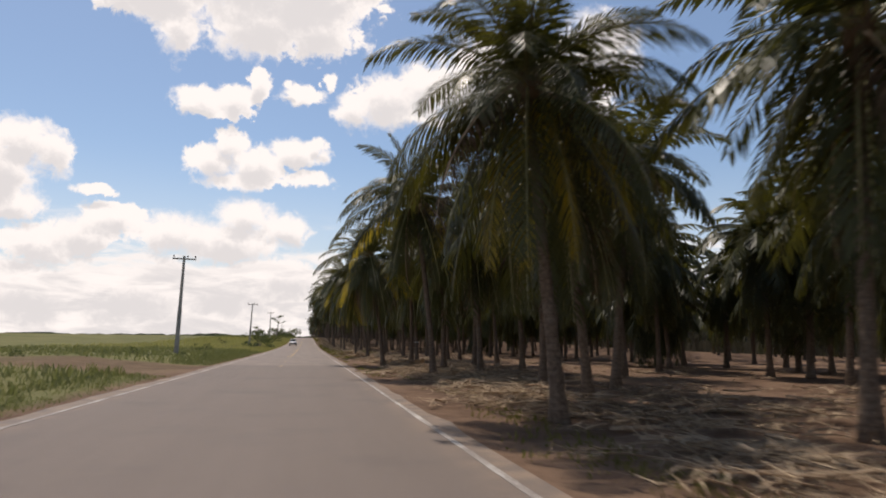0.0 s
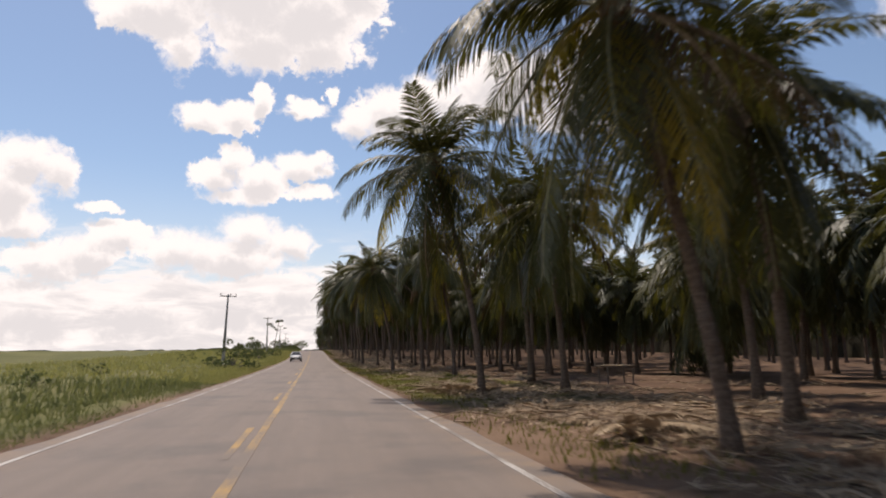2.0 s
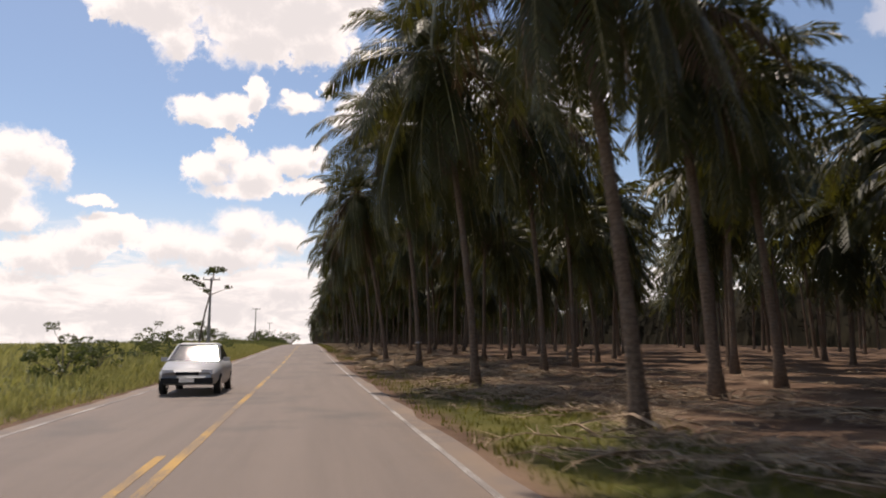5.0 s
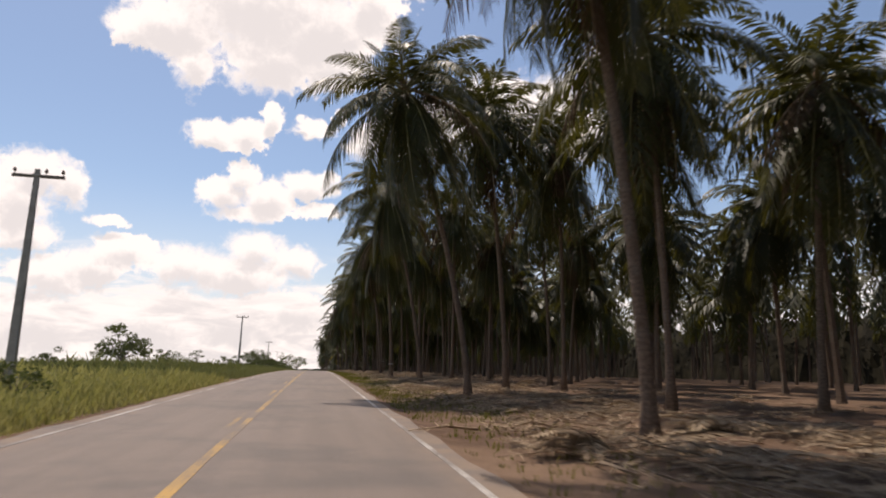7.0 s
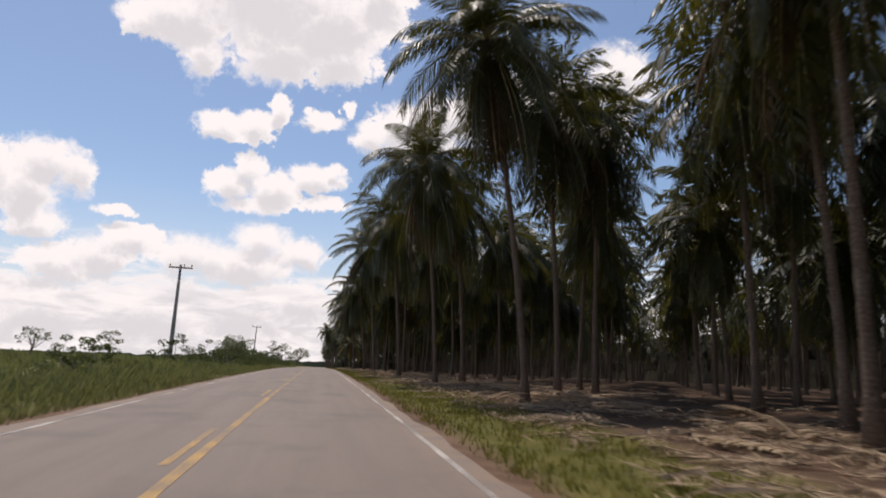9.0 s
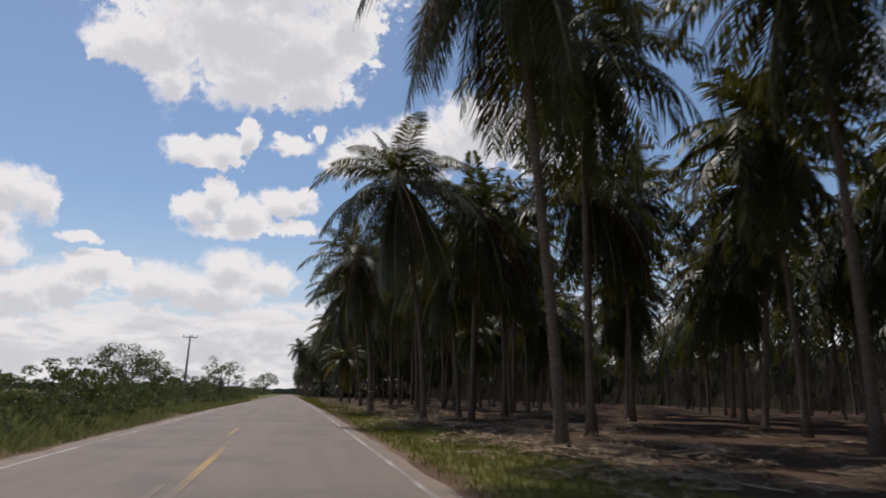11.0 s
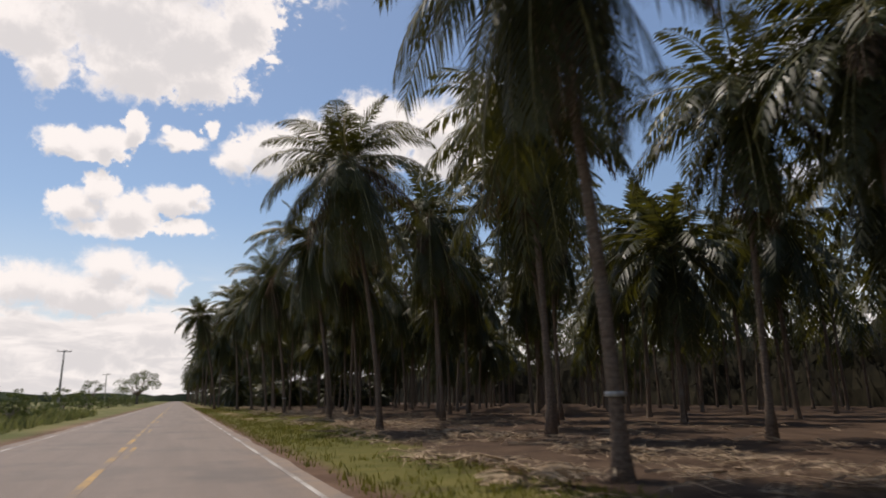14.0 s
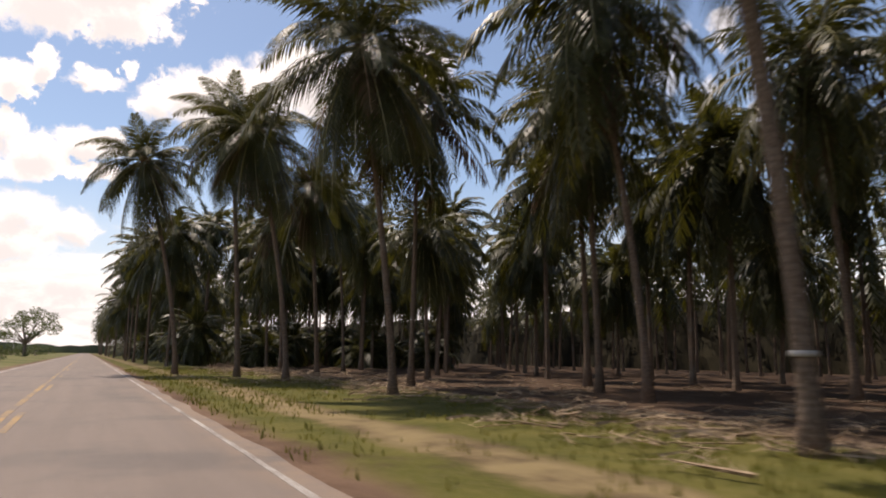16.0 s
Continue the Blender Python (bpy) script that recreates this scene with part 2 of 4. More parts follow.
def bark(k):
    tex = k.add("ShaderNodeTexCoord").outputs["Object"]
    z = k.add("ShaderNodeSeparateXYZ", {0: tex}).outputs[2]
    wave = k.math("SINE", k.math("MULTIPLY_ADD", k.noise(tex, 2.0, 3.0), 5.0, k.math("MULTIPLY", z, 52.0)))
    grain = k.noise(tex, 14.0, 5.0, 0.65)
    stain = k.noise(tex, 1.1, 4.0, 0.6)
    tone = k.mix(k.ramp(grain, 0.3, 0.75), (0.102, 0.070, 0.050), (0.215, 0.160, 0.118))
    tone = k.mix(k.ramp(stain, 0.5, 0.75, 0.0, 0.7), tone, (0.19, 0.175, 0.15))
    tone = k.mix(k.ramp(wave, 0.3, 1.0, 0.0, 0.28), tone, (0.085, 0.064, 0.046))
    return tone, (k.math("MULTIPLY_ADD", wave, -0.25, grain), 0.5, 0.02)


def mottled(first, second, scale, third=None):
    def build(k):
        p = k.add("ShaderNodeTexCoord").outputs["Object"]
        a, b = k.noise(p, scale, 5.0, 0.6), k.noise(p, scale * 7, 4.0, 0.65)
        c = k.mix(k.ramp(a, 0.3, 0.7), first, second)
        return k.mix(k.ramp(b, 0.5, 0.8, 0.0, 0.5), c, third or first), (b, 0.3, 0.01)
    return build


ASPHALT = material("worn_asphalt", asphalt, 0.75, 0.0, 0.35)
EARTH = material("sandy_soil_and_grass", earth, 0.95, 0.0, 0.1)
WHITE_PAINT = material("worn_white_paint", paint((0.66, 0.62, 0.56)), 0.7)
YELLOW_PAINT = material("worn_yellow_paint", paint((0.62, 0.35, 0.06), 1.6, 0.3), 0.7)
BARK = material("palm_bark", bark, 0.9, 0.0, 0.15)
FIBRE = material("palm_fibre", mottled((0.10, 0.06, 0.035), (0.22, 0.14, 0.08), 6.0), 0.95, 0.0, 0.1)
BAND = material("pale_trunk_band", mottled((0.30, 0.29, 0.27), (0.46, 0.44, 0.41), 5.0), 0.6, 0.2)
LEAF = leafy("palm_leaf", (0.026, 0.030, 0.011), (0.078, 0.080, 0.024), (0.20, 0.185, 0.02), 0.46, 0.20, 0.26)
LEAF_YELLOW = leafy("yellowing_palm_leaf", (0.26, 0.19, 0.02), (0.42, 0.32, 0.035), (0.55, 0.40, 0.03), 0.5, 0.5)
LEAF_DRY = leafy("dry_palm_leaf", (0.060, 0.038, 0.024), (0.14, 0.092, 0.056), (0.13, 0.08, 0.04), 0.85, 0.15, 0.1)
LITTER = leafy("grey_dry_litter", (0.14, 0.095, 0.062), (0.56, 0.43, 0.285), (0.24, 0.16, 0.09), 0.85, 0.1, 0.12)
RACHIS = material("frond_stem", mottled((0.16, 0.15, 0.05), (0.30, 0.27, 0.12), 4.0), 0.5, 0.0, 0.4)
RACHIS_DRY = material("dry_frond_stem", mottled((0.20, 0.135, 0.085), (0.42, 0.31, 0.20), 4.0), 0.85)
GRASS = leafy("verge_grass", (0.080, 0.085, 0.013), (0.195, 0.175, 0.036), (0.18, 0.18, 0.022), 0.6, 0.35, 0.2)
GRASS_FIELD = leafy("field_grass", (0.17, 0.172, 0.056), (0.44, 0.40, 0.155), (0.38, 0.37, 0.09), 0.65, 0.38, 0.15)
GRASS_WEED = leafy("green_weeds", (0.088, 0.108, 0.042), (0.255, 0.255, 0.105), (0.22, 0.24, 0.065), 0.65, 0.33, 0.15)
SHRUB = leafy("shrub_leaf", (0.038, 0.052, 0.016), (0.105, 0.125, 0.038), (0.13, 0.16, 0.025), 0.55, 0.3)
WOOD = material("grey_branch_wood", mottled((0.13, 0.105, 0.085), (0.26, 0.22, 0.18), 5.0), 0.9)
PLANK = material("weathered_plank", mottled((0.36, 0.27, 0.17), (0.58, 0.47, 0.32), 6.0), 0.8)
CONCRETE = material("grey_concrete", mottled((0.26, 0.245, 0.225), (0.38, 0.36, 0.335), 2.0), 0.85)
CERAMIC = material("brown_ceramic", mottled((0.10, 0.07, 0.055), (0.16, 0.11, 0.085), 8.0), 0.3)
# added backdrop; the deep shade between the palms is put into its colour
SHADE_SHEET = material("dark_shade_sheet", mottled((0.016, 0.015, 0.010), (0.036, 0.031, 0.018), 0.35, (0.05, 0.036, 0.022)), 0.95, 0.0, 0.1)
FAR_GREEN = material("distant_scrub", mottled((0.030, 0.042, 0.022), (0.060, 0.075, 0.036), 0.02), 0.95, 0.0, 0.1)
CAR_PAINT = material("white_car_paint", mottled((0.44, 0.44, 0.44), (0.50, 0.50, 0.50), 1.0), 0.4, 0.0, 0.4)
CAR_GLASS = material("dark_car_glass", mottled((0.02, 0.022, 0.025), (0.03, 0.032, 0.035), 1.0), 0.05, 0.0, 0.6)
RUBBER = material("black_rubber", mottled((0.015, 0.015, 0.015), (0.03, 0.03, 0.03), 9.0), 0.8)
CHROME = material("grey_alloy", mottled((0.45, 0.45, 0.46), (0.6, 0.6, 0.6), 9.0), 0.3, 0.9)
LENS = material("clear_lamp_lens", mottled((0.55, 0.56, 0.58), (0.7, 0.7, 0.7), 9.0), 0.1)


# ---- mesh helpers ----
def mesh_of(name, verts, faces, materials, index=None, smooth=False):
    me = bpy.data.meshes.new(name)
    me.from_pydata([tuple(v) for v in verts], [], [tuple(f) for f in faces])
    for m in materials:
        me.materials.append(m)
    if index is not None:
        me.polygons.foreach_set("material_index", np.asarray(index, dtype=np.int32))
    if smooth:
        me.polygons.foreach_set("use_smooth", np.ones(len(me.polygons), dtype=bool))
    me.update()
    return me


def thing(name, label, category, at=(0, 0, 0), group="", turn=0.0):
    ob = new(name)
    ob.matrix_world = pose(*at, 0, 0, turn)
    ob.empty_display_size = 0.2
    return tagged(ob, label, category, group)


def part(name, me, parent, label="", m=None):
    ob = new(name, me)
    ob.parent = parent
    if m is not None:
        ob.matrix_local = m
    return tagged(ob, label) if label else ob


def single(name, me, label, category, kind="", group=""):
    return tagged(new(name, me), label, category, group, kind)


class Soup:
    """Collects vertices and faces from many small pieces."""

    def __init__(self):
        self.v, self.f, self.i, self.count = [], [], [], 0

    def add(self, verts, faces, index=0):
        self.v.extend(verts)
        base = self.count
        self.f.extend([tuple(q + base for q in face) for face in faces])
        self.i.extend([index] * len(faces))
        self.count += len(verts)

    def tube(self, path, radii, sides=6, index=0, cap=True, spin=0.0):
        """A tube along a list of points."""
        path = [Vector(p) for p in path]
        rings, verts = len(path), []
        for k, p in enumerate(path):
            along = (path[min(k + 1, rings - 1)] - path[max(k - 1, 0)]).normalized()
            side = along.cross(Vector((0.03, 0.99, 0.1))).normalized()
            if side.length < 0.5:
                side = Vector((1, 0, 0))
            up = side.cross(along).normalized()
            for s in range(sides):
                q = spin + 2 * math.pi * s / sides
                verts.append(p + (side * math.cos(q) + up * math.sin(q)) * radii[k])
        faces = [(k * sides + s, k * sides + (s + 1) % sides, (k + 1) * sides + (s + 1) % sides, (k + 1) * sides + s)
                 for k in range(rings - 1) for s in range(sides)]
        if cap:
            faces += [tuple(range(sides))[::-1], tuple((rings - 1) * sides + s for s in range(sides))]
        self.add([tuple(v) for v in verts], faces, index)

    def box(self, centre, size, index=0, m=None, taper=1.0):
        x, y, z = size[0] / 2, size[1] / 2, size[2] / 2
        verts = [Vector((sx * x * (taper if sz > 0 else 1), sy * y * (taper if sz > 0 else 1), sz * z)) for sz in (-1, 1) for sy in (-1, 1) for sx in (-1, 1)]
        verts = [((m @ v) if m else v) + Vector(centre) for v in verts]
        self.add([tuple(v) for v in verts], [(0, 2, 3, 1), (4, 5, 7, 6), (0, 1, 5, 4), (2, 6, 7, 3), (0, 4, 6, 2), (1, 3, 7, 5)], index)

    def mesh(self, name, materials, smooth=False):
        return mesh_of(name, self.v, self.f, materials, self.i if len(materials) > 1 else None, smooth)


rng = np.random.default_rng(7)


def hump(x, y):
    """Small unevenness of the ground; nothing on the road itself."""
    x, y = np.asarray(x, float), np.asarray(y, float)
    away_r, away_l = np.clip((x - 3.2) / 3.0, 0, 1), np.clip((-6.0 - x) / 5.0, 0, 1)
    w = 0.5 * np.sin(x * 0.9 + 1.7 * np.sin(y * 0.31)) * np.sin(y * 0.73 + 0.8 * np.sin(x * 0.5)) + 0.5 * np.sin(x * 2.3 + y * 0.41) * np.sin(y * 1.9 - x * 0.7)
    drop = -0.06 * np.clip((x - 2.3) / 0.5, 0, 1) - 0.06 * np.clip((-4.95 - x) / 0.4, 0, 1)
    bank_l = 0.35 * np.clip((-6.5 - x) / 6.0, 0, 1)
    return drop + away_r * (0.07 * w + 0.03) + away_l * 0.10 * w + bank_l


def land(x, y):
    return rise(y) + hump(x, y)


# ---- ground and road ----
xs = np.concatenate([[-2600, -1500, -800, -400, -200, -120, -80, -55, -40, -30, -24], np.arange(-20, -5, 1.0), [-5.4, -5.0, -4.4, -1.0, 2.0, 2.3, 2.8],
                     np.arange(3.2, 20, 0.8), np.arange(20, 50, 2.0), [52, 60, 75, 100, 150, 300, 700, 1500, 2600]])
ys = np.concatenate([[-300, -150, -80, -50, -30], np.arange(-20, 560, 1.0), np.arange(560, 700, 4.0), [720, 760, 820, 900, 1100, 1400, 2000, 3000, 4200]])
gx, gy = np.meshgrid(xs, ys)
under = -0.10 * ((gx > -4.9) & (gx < 2.25))
gz = land(gx, gy) + under
cols = len(xs)
quads = [(r * cols + c, r * cols + c + 1, (r + 1) * cols + c + 1, (r + 1) * cols + c) for r in range(len(ys) - 1) for c in range(cols - 1)]
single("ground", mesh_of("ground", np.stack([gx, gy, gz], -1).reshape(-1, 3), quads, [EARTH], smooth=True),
       "brown sandy soil under palms, green grass on verge and field", "ground", "structure")

ry = np.concatenate([np.arange(-60, 560, 1.5), np.arange(560, 1500, 10.0)])


def strip(name, x_left, x_right, stations, lift, mats, ragged=0.0, thick=0.12, jitter=None):
    """A long flat strip that follows the road, with sides."""
    jl = ragged * (rng.random(len(stations)) - 0.5)
    jr = ragged * (rng.random(len(stations)) - 0.5)
    v, f = [], []
    for k, y in enumerate(stations):
        z = float(rise(y)) + lift
        v += [(x_left + jl[k], y, z - thick), (x_left + jl[k], y, z), (x_right + jr[k], y, z), (x_right + jr[k], y, z - thick)]
    for k in range(len(stations) - 1):
        b, t = k * 4, k * 4 + 4
        f += [(b, b + 1, t + 1, t), (b + 1, b + 2, t + 2, t + 1), (b + 2, b + 3, t + 3, t + 2)]
    return mesh_of(name, v, f, mats)


ROAD_R, ROAD_L, LINE_R, LINE_L, LINE_C = 2.50, -4.92, 2.11, -4.48, -1.32
road = single("road", strip("road", ROAD_L, ROAD_R, ry, 0.0, [ASPHALT], 0.16), "worn grey-brown asphalt country road with sandy edges", "road", "structure")
part("edge_line", strip("edge_line", LINE_R - 0.05, LINE_R + 0.05, ry, 0.005, [WHITE_PAINT], 0.02, 0.004), road, "worn white solid edge line")
part("edge_line", strip("edge_line_far", LINE_L - 0.05, LINE_L + 0.05, ry, 0.005, [WHITE_PAINT], 0.02, 0.004), road, "worn white solid edge line")
for first, last in ((41.0, 336.0), (386.0, 1200.0)):
    part("centre_line", strip("centre_line", LINE_C - 0.075, LINE_C + 0.075, ry[(ry > first) & (ry < last)], 0.005, [YELLOW_PAINT], 0.02, 0.004), road, "worn yellow solid centre line")
dash = strip("centre_dash", LINE_C - 0.065, LINE_C + 0.065, np.linspace(0, 4.2, 4), 0.0, [YELLOW_PAINT], 0.02, 0.004)
for k in range(48):                          # beside the solid line, first on its one side, then on the other
    y = float(np.interp(k, (0, 2, 4, 5, 15, 17, 22, 24, 25, 26, 47), (38.0, 63.0, 87.8, 101.8, 235.4, 263.2, 336.3, 365.8, 380.0, 397.0, 694.0)))
    if 150 < y < 185:                        # worn away
        continue
    piece = part("centre_dash", dash, road)
    slope = math.atan(float(np.interp(y + 1.8, SLOPE_Y, SLOPE_V)))
    piece.matrix_local = pose((0.0 if k == 0 else -0.27) if y < 396 else 0.27, y, float(rise(y)) + 0.005, math.degrees(slope), 0, 0)


# ---- coconut palms ----
def frond_mesh(name, length, start, bend, pairs, seed, mats, leaf=0.85, lod=0, limp=0.5, stem=0.055):
    """One pinnate frond that leaves the origin along +x. start: its angle over the horizon; bend: how far it arches down, in degrees."""
    r = np.random.default_rng(seed)
    soup, steps = Soup(), 18 if stem < 0.05 else 7 if lod == 0 else 5 if lod < 2 else 3
    pts, here, sway = [Vector((0, 0, 0))], Vector((0, 0, 0)), r.uniform(-0.16, 0.16)
    fine = 36
    curve, tangents = [Vector((0, 0, 0))], []
    for k in range(fine):
        s = (k + 0.5) / fine
        q = radians(start - bend * s ** 1.35)
        d = Vector((math.cos(q) * math.cos(sway * s), math.cos(q) * math.sin(sway * s), math.sin(q)))
        here = here + d * (length / fine)
        curve.append(here.copy())
        tangents.append(d)
    tangents.append(tangents[-1])
    ids = [round(k * fine / steps) for k in range(steps + 1)]
    if lod < 3:
        soup.tube([curve[k] for k in ids], [stem * (1 - 0.9 * k / fine) + 0.004 for k in ids], 3, 1, False)
    stem_corners = [Vector(q) for q in soup.v]
    for j in range(pairs):
        s = 0.13 + 0.86 * (j + r.uniform(-0.3, 0.3)) / pairs
        k = min(int(s * fine), fine - 1)
        p = curve[k].lerp(curve[k + 1], s * fine - k)
        if stem < 0.05:                      # leaflets grow from the stem's own corners
            p = min(stem_corners, key=lambda q: (q - p).length)
        t = tangents[k]
        side = Vector((0, 0, 1)).cross(t)
        side = side.normalized() if side.length > 0.05 else Vector((0, 1, 0))
        up = t.cross(side).normalized()
        size = leaf * (0.55 + 0.55 * math.sin(math.pi * min(1.0, 0.18 + s * 0.86))) * (1.0 - 0.35 * max(0.0, s - 0.75) / 0.25)
        for hand in (-1, 1):
            sweep = 0.45 + 0.55 * s + r.uniform(-0.12, 0.12)
            lift = r.uniform(0.0, 0.25) - 0.25 * limp
            d = (side * hand + t * sweep + up * lift).normalized()
            ln = size * r.uniform(0.82, 1.12)
            fall = Vector((0, 0, -1)) * ln * (0.14 + 0.5 * limp * r.uniform(0.6, 1.3))
            w = (0.034, 0.078, 0.135, 0.20)[lod]
            across = t * w
            mid = p + d * ln * 0.5 + fall * 0.28
            tip = p + d * ln * 0.93 + fall
            if lod == 0:
                v = [p - across * 0.5, p + across * 0.5, mid + across, mid - across * 0.9, tip]
                soup.add([tuple(q) for q in v], [(0, 1, 2, 3), (3, 2, 4)], 0)
            elif lod == 1:
                v = [p, mid + across, tip, mid - across]
                soup.add([tuple(q) for q in v], [(0, 1, 2, 3)], 0)
            else:
                v = [p - across, p + across, tip]
                soup.add([tuple(q) for q in v], [(0, 1, 2)], 0)
    me = soup.mesh(name, mats)
    if stem < 0.05:
        bm = bmesh.new()
        bm.from_mesh(me)
        bmesh.ops.remove_doubles(bm, verts=bm.verts, dist=1e-5)
        bm.to_mesh(me)
        bm.free()
    return me


# kind: start angle, bend, length, limpness
SHAPES = {"spear": (80, 30, 3.3, 0.15), "upright": (62, 75, 3.9, 0.3), "arching": (36, 82, 4.3, 0.45), "level": (10, 74, 4.4, 0.6),
          "drooping": (-18, 56, 4.9, 0.8), "hanging": (-58, 27, 5.3, 1.0)}
FROND = {}
for kind_no, (kind_name, (start, bend, length, limp)) in enumerate(SHAPES.items()):
    for variant in range(3 if kind_name in ("arching", "level", "drooping") else 2):
        for lod, pairs in ((0, 58), (1, 24), (2, 16), (3, 8)):
            FROND[kind_name, variant, lod] = frond_mesh("frond", length, start + 7 * (variant - 1), bend, pairs, 100 + 10 * kind_no + variant, [LEAF, RACHIS], 1.0, lod, limp)
    if kind_name in ("drooping", "hanging"):
        FROND[kind_name, "yellow", 0] = frond_mesh("yellow_frond", length * 0.95, start - 6, bend, 46, 55 + kind_no, [LEAF_YELLOW, RACHIS], 0.85, 0, 0.9)
        FROND[kind_name, "dry", 0] = frond_mesh("dry_frond", length * 0.92, start - 14, bend * 0.8, 34, 75 + kind_no, [LEAF_DRY, RACHIS_DRY], 0.75, 0, 1.3)
        FROND[kind_name, "dry", 1] = frond_mesh("dry_frond", length * 0.92, start - 14, bend * 0.8, 22, 85 + kind_no, [LEAF_DRY, RACHIS_DRY], 0.75, 1, 1.3)


def trunk_path(height, lean_x, lean_y, bow, count):
    """Points of a trunk that leans and bows a little."""
    out = []
    for k in range(count + 1):
        s = k / count
        b = bow * math.sin(math.pi * s) * 0.5
        out.append(Vector((lean_x * s ** 1.4 + b * 0.7, lean_y * s ** 1.4 + b * 0.6, height * s)))
    return out


def trunk_mesh(height, lean_x, lean_y, bow, radius, sides=12, rings=22):
    path = trunk_path(height, lean_x, lean_y, bow, rings)
    radii = []
    for k in range(rings + 1):
        z = height * k / rings
        flare = 0.6 * math.exp(-z / 0.25) + 0.22 * math.exp(-z / 1.0)
        radii.append(radius * (0.82 + flare - 0.22 * k / rings) * (1 + 0.03 * math.sin(k * 2.3)))
    path[0].z -= 0.25
    soup = Soup()
    soup.tube(path, radii, sides, 0, True)
    return soup.mesh("palm_trunk", [BARK], True), path


heart = Soup()
heart.tube([(0, 0, -0.75), (0, 0, -0.35), (0.02, 0, 0.1), (0, 0.02, 0.5), (0, 0, 0.9)], [0.14, 0.25, 0.27, 0.17, 0.05], 9)
HEART = heart.mesh("crown_heart", [FIBRE], True)
band = Soup()
band.tube([(0, 0, -0.045), (0, 0, -0.043), (0, 0, 0.043), (0, 0, 0.045)], [0.205, 0.235, 0.235, 0.205], 14)
BAND_MESH = band.mesh("trunk_band", [BAND], True)


def crown_plan(r, tall):
    """Which fronds a crown has: kind, turn, tilt and scale."""
    plan, turn = [], r.uniform(0, 360)
    ranks = [("spear", 2), ("upright", 5), ("arching", 8), ("level", 9), ("drooping", 12 if tall else 10), ("hanging", 17 if tall else 9)]
    for kind_name, count in ranks:
        for k in range(count):
            turn += 137.5 + r.uniform(-14, 14)
            plan.append((kind_name, turn % 360, r.uniform(-8, 8), r.uniform(0.88, 1.10)))
    return plan


def palm(x, y, height, seed, near=0, lean=None, radius=None, banded=None, size=1.0, yellow=1, dry=3):
    """A coconut palm. near 0: full detail, 1: coarser fronds; 2 and 3: one crown mesh."""
    r = np.random.default_rng(seed)
    tall = height > 9
    lean = lean or (height * (r.normal(0, 0.05) - (0.11 if near < 2 else 0.03)), r.normal(0, 0.045) * height)
    radius = radius or (0.172 if tall else 0.150) * r.uniform(0.90, 1.10)
    z = float(land(x, y))
    label = ("tall coconut palm with grey ringed trunk and drooping dark crown" if tall
             else "young coconut palm with short grey trunk and arching green crown")
    root = thing("coconut_palm", label, "palm tree", (x, y, z), "palms of the plantation")
    me, path = trunk_mesh(height, lean[0], lean[1], r.uniform(-0.35, 0.35), radius, 12 if near == 0 else 8, 22 if near == 0 else 12)
    part("trunk", me, root)
    top = path[-1]
    lean_turn = (path[-1] - path[-3] + Vector((0, 0, 0.6))).normalized()
    base = Matrix.Translation(top) @ Vector((0, 0, 1)).rotation_difference(lean_turn).to_matrix().to_4x4()
    if banded:
        k = int(banded / height * (len(path) - 1)) + 1
        s = banded / height * (len(path) - 1) - k + 1
        part("band", BAND_MESH, root, "pale band round the trunk", Matrix.Translation(path[k - 1].lerp(path[k], s)) @ Matrix.Diagonal((radius / 0.205,) * 2 + (1, 1)))
    size *= float(np.interp(height, (5.5, 8.0, 10.0, 13.5), (0.78, 0.86, 0.96, 1.16)))
    plan = crown_plan(r, tall)
    hanging = [k for k, q in enumerate(plan) if q[0] in ("drooping", "hanging")]
    odd = list(r.permutation(hanging))
    yellows, dries = set(odd[:yellow]), set(odd[yellow:yellow + dry])
    if near < 2:
        part("crown_heart", HEART, root, "brown fibrous heart of the crown", base)
        for k, (kind_name, turn, tilt, scale) in enumerate(plan):
            m = base @ pose(0, 0, 0.1 * (k % 3), 0, 0, turn) @ pose(0.08, 0, 0, 0, tilt, 0) @ Matrix.Scale(scale * size, 4)
            if near == 0 and k in yellows:
                part("frond", FROND[kind_name, "yellow", 0], root, "yellowing hanging frond", m)
            elif k in dries:
                part("frond", FROND[kind_name, "dry", near], root, "dry brown hanging frond", m)
            else:
                variants = 3 if kind_name in ("arching", "level", "drooping") else 2
                part("frond", FROND[kind_name, int(r.integers(variants)), near], root, "", m)
    else:
        part("crown", (CROWN_NEAR if near == 2 else CROWN)[int(r.integers(5))], root, "", base @ pose(0, 0, 0, 0, 0, r.uniform(0, 360)) @ Matrix.Scale(size, 4))
    return root


def joined(pieces, name, mats):
    """One mesh from (mesh, matrix) pairs that share the same materials."""
    V, F, I, count = [], [], [], 0
    for me, m in pieces:
        co = np.empty(len(me.vertices) * 3)
        me.vertices.foreach_get("co", co)
        a = np.array(m)
        co = co.reshape(-1, 3) @ a[:3, :3].T + a[:3, 3]
        V.append(co)
        F.extend([tuple(q + count for q in p.vertices) for p in me.polygons])
        I.extend([p.material_index for p in me.polygons])
        count += len(co)
    return mesh_of(name, np.concatenate(V), F, mats, I)


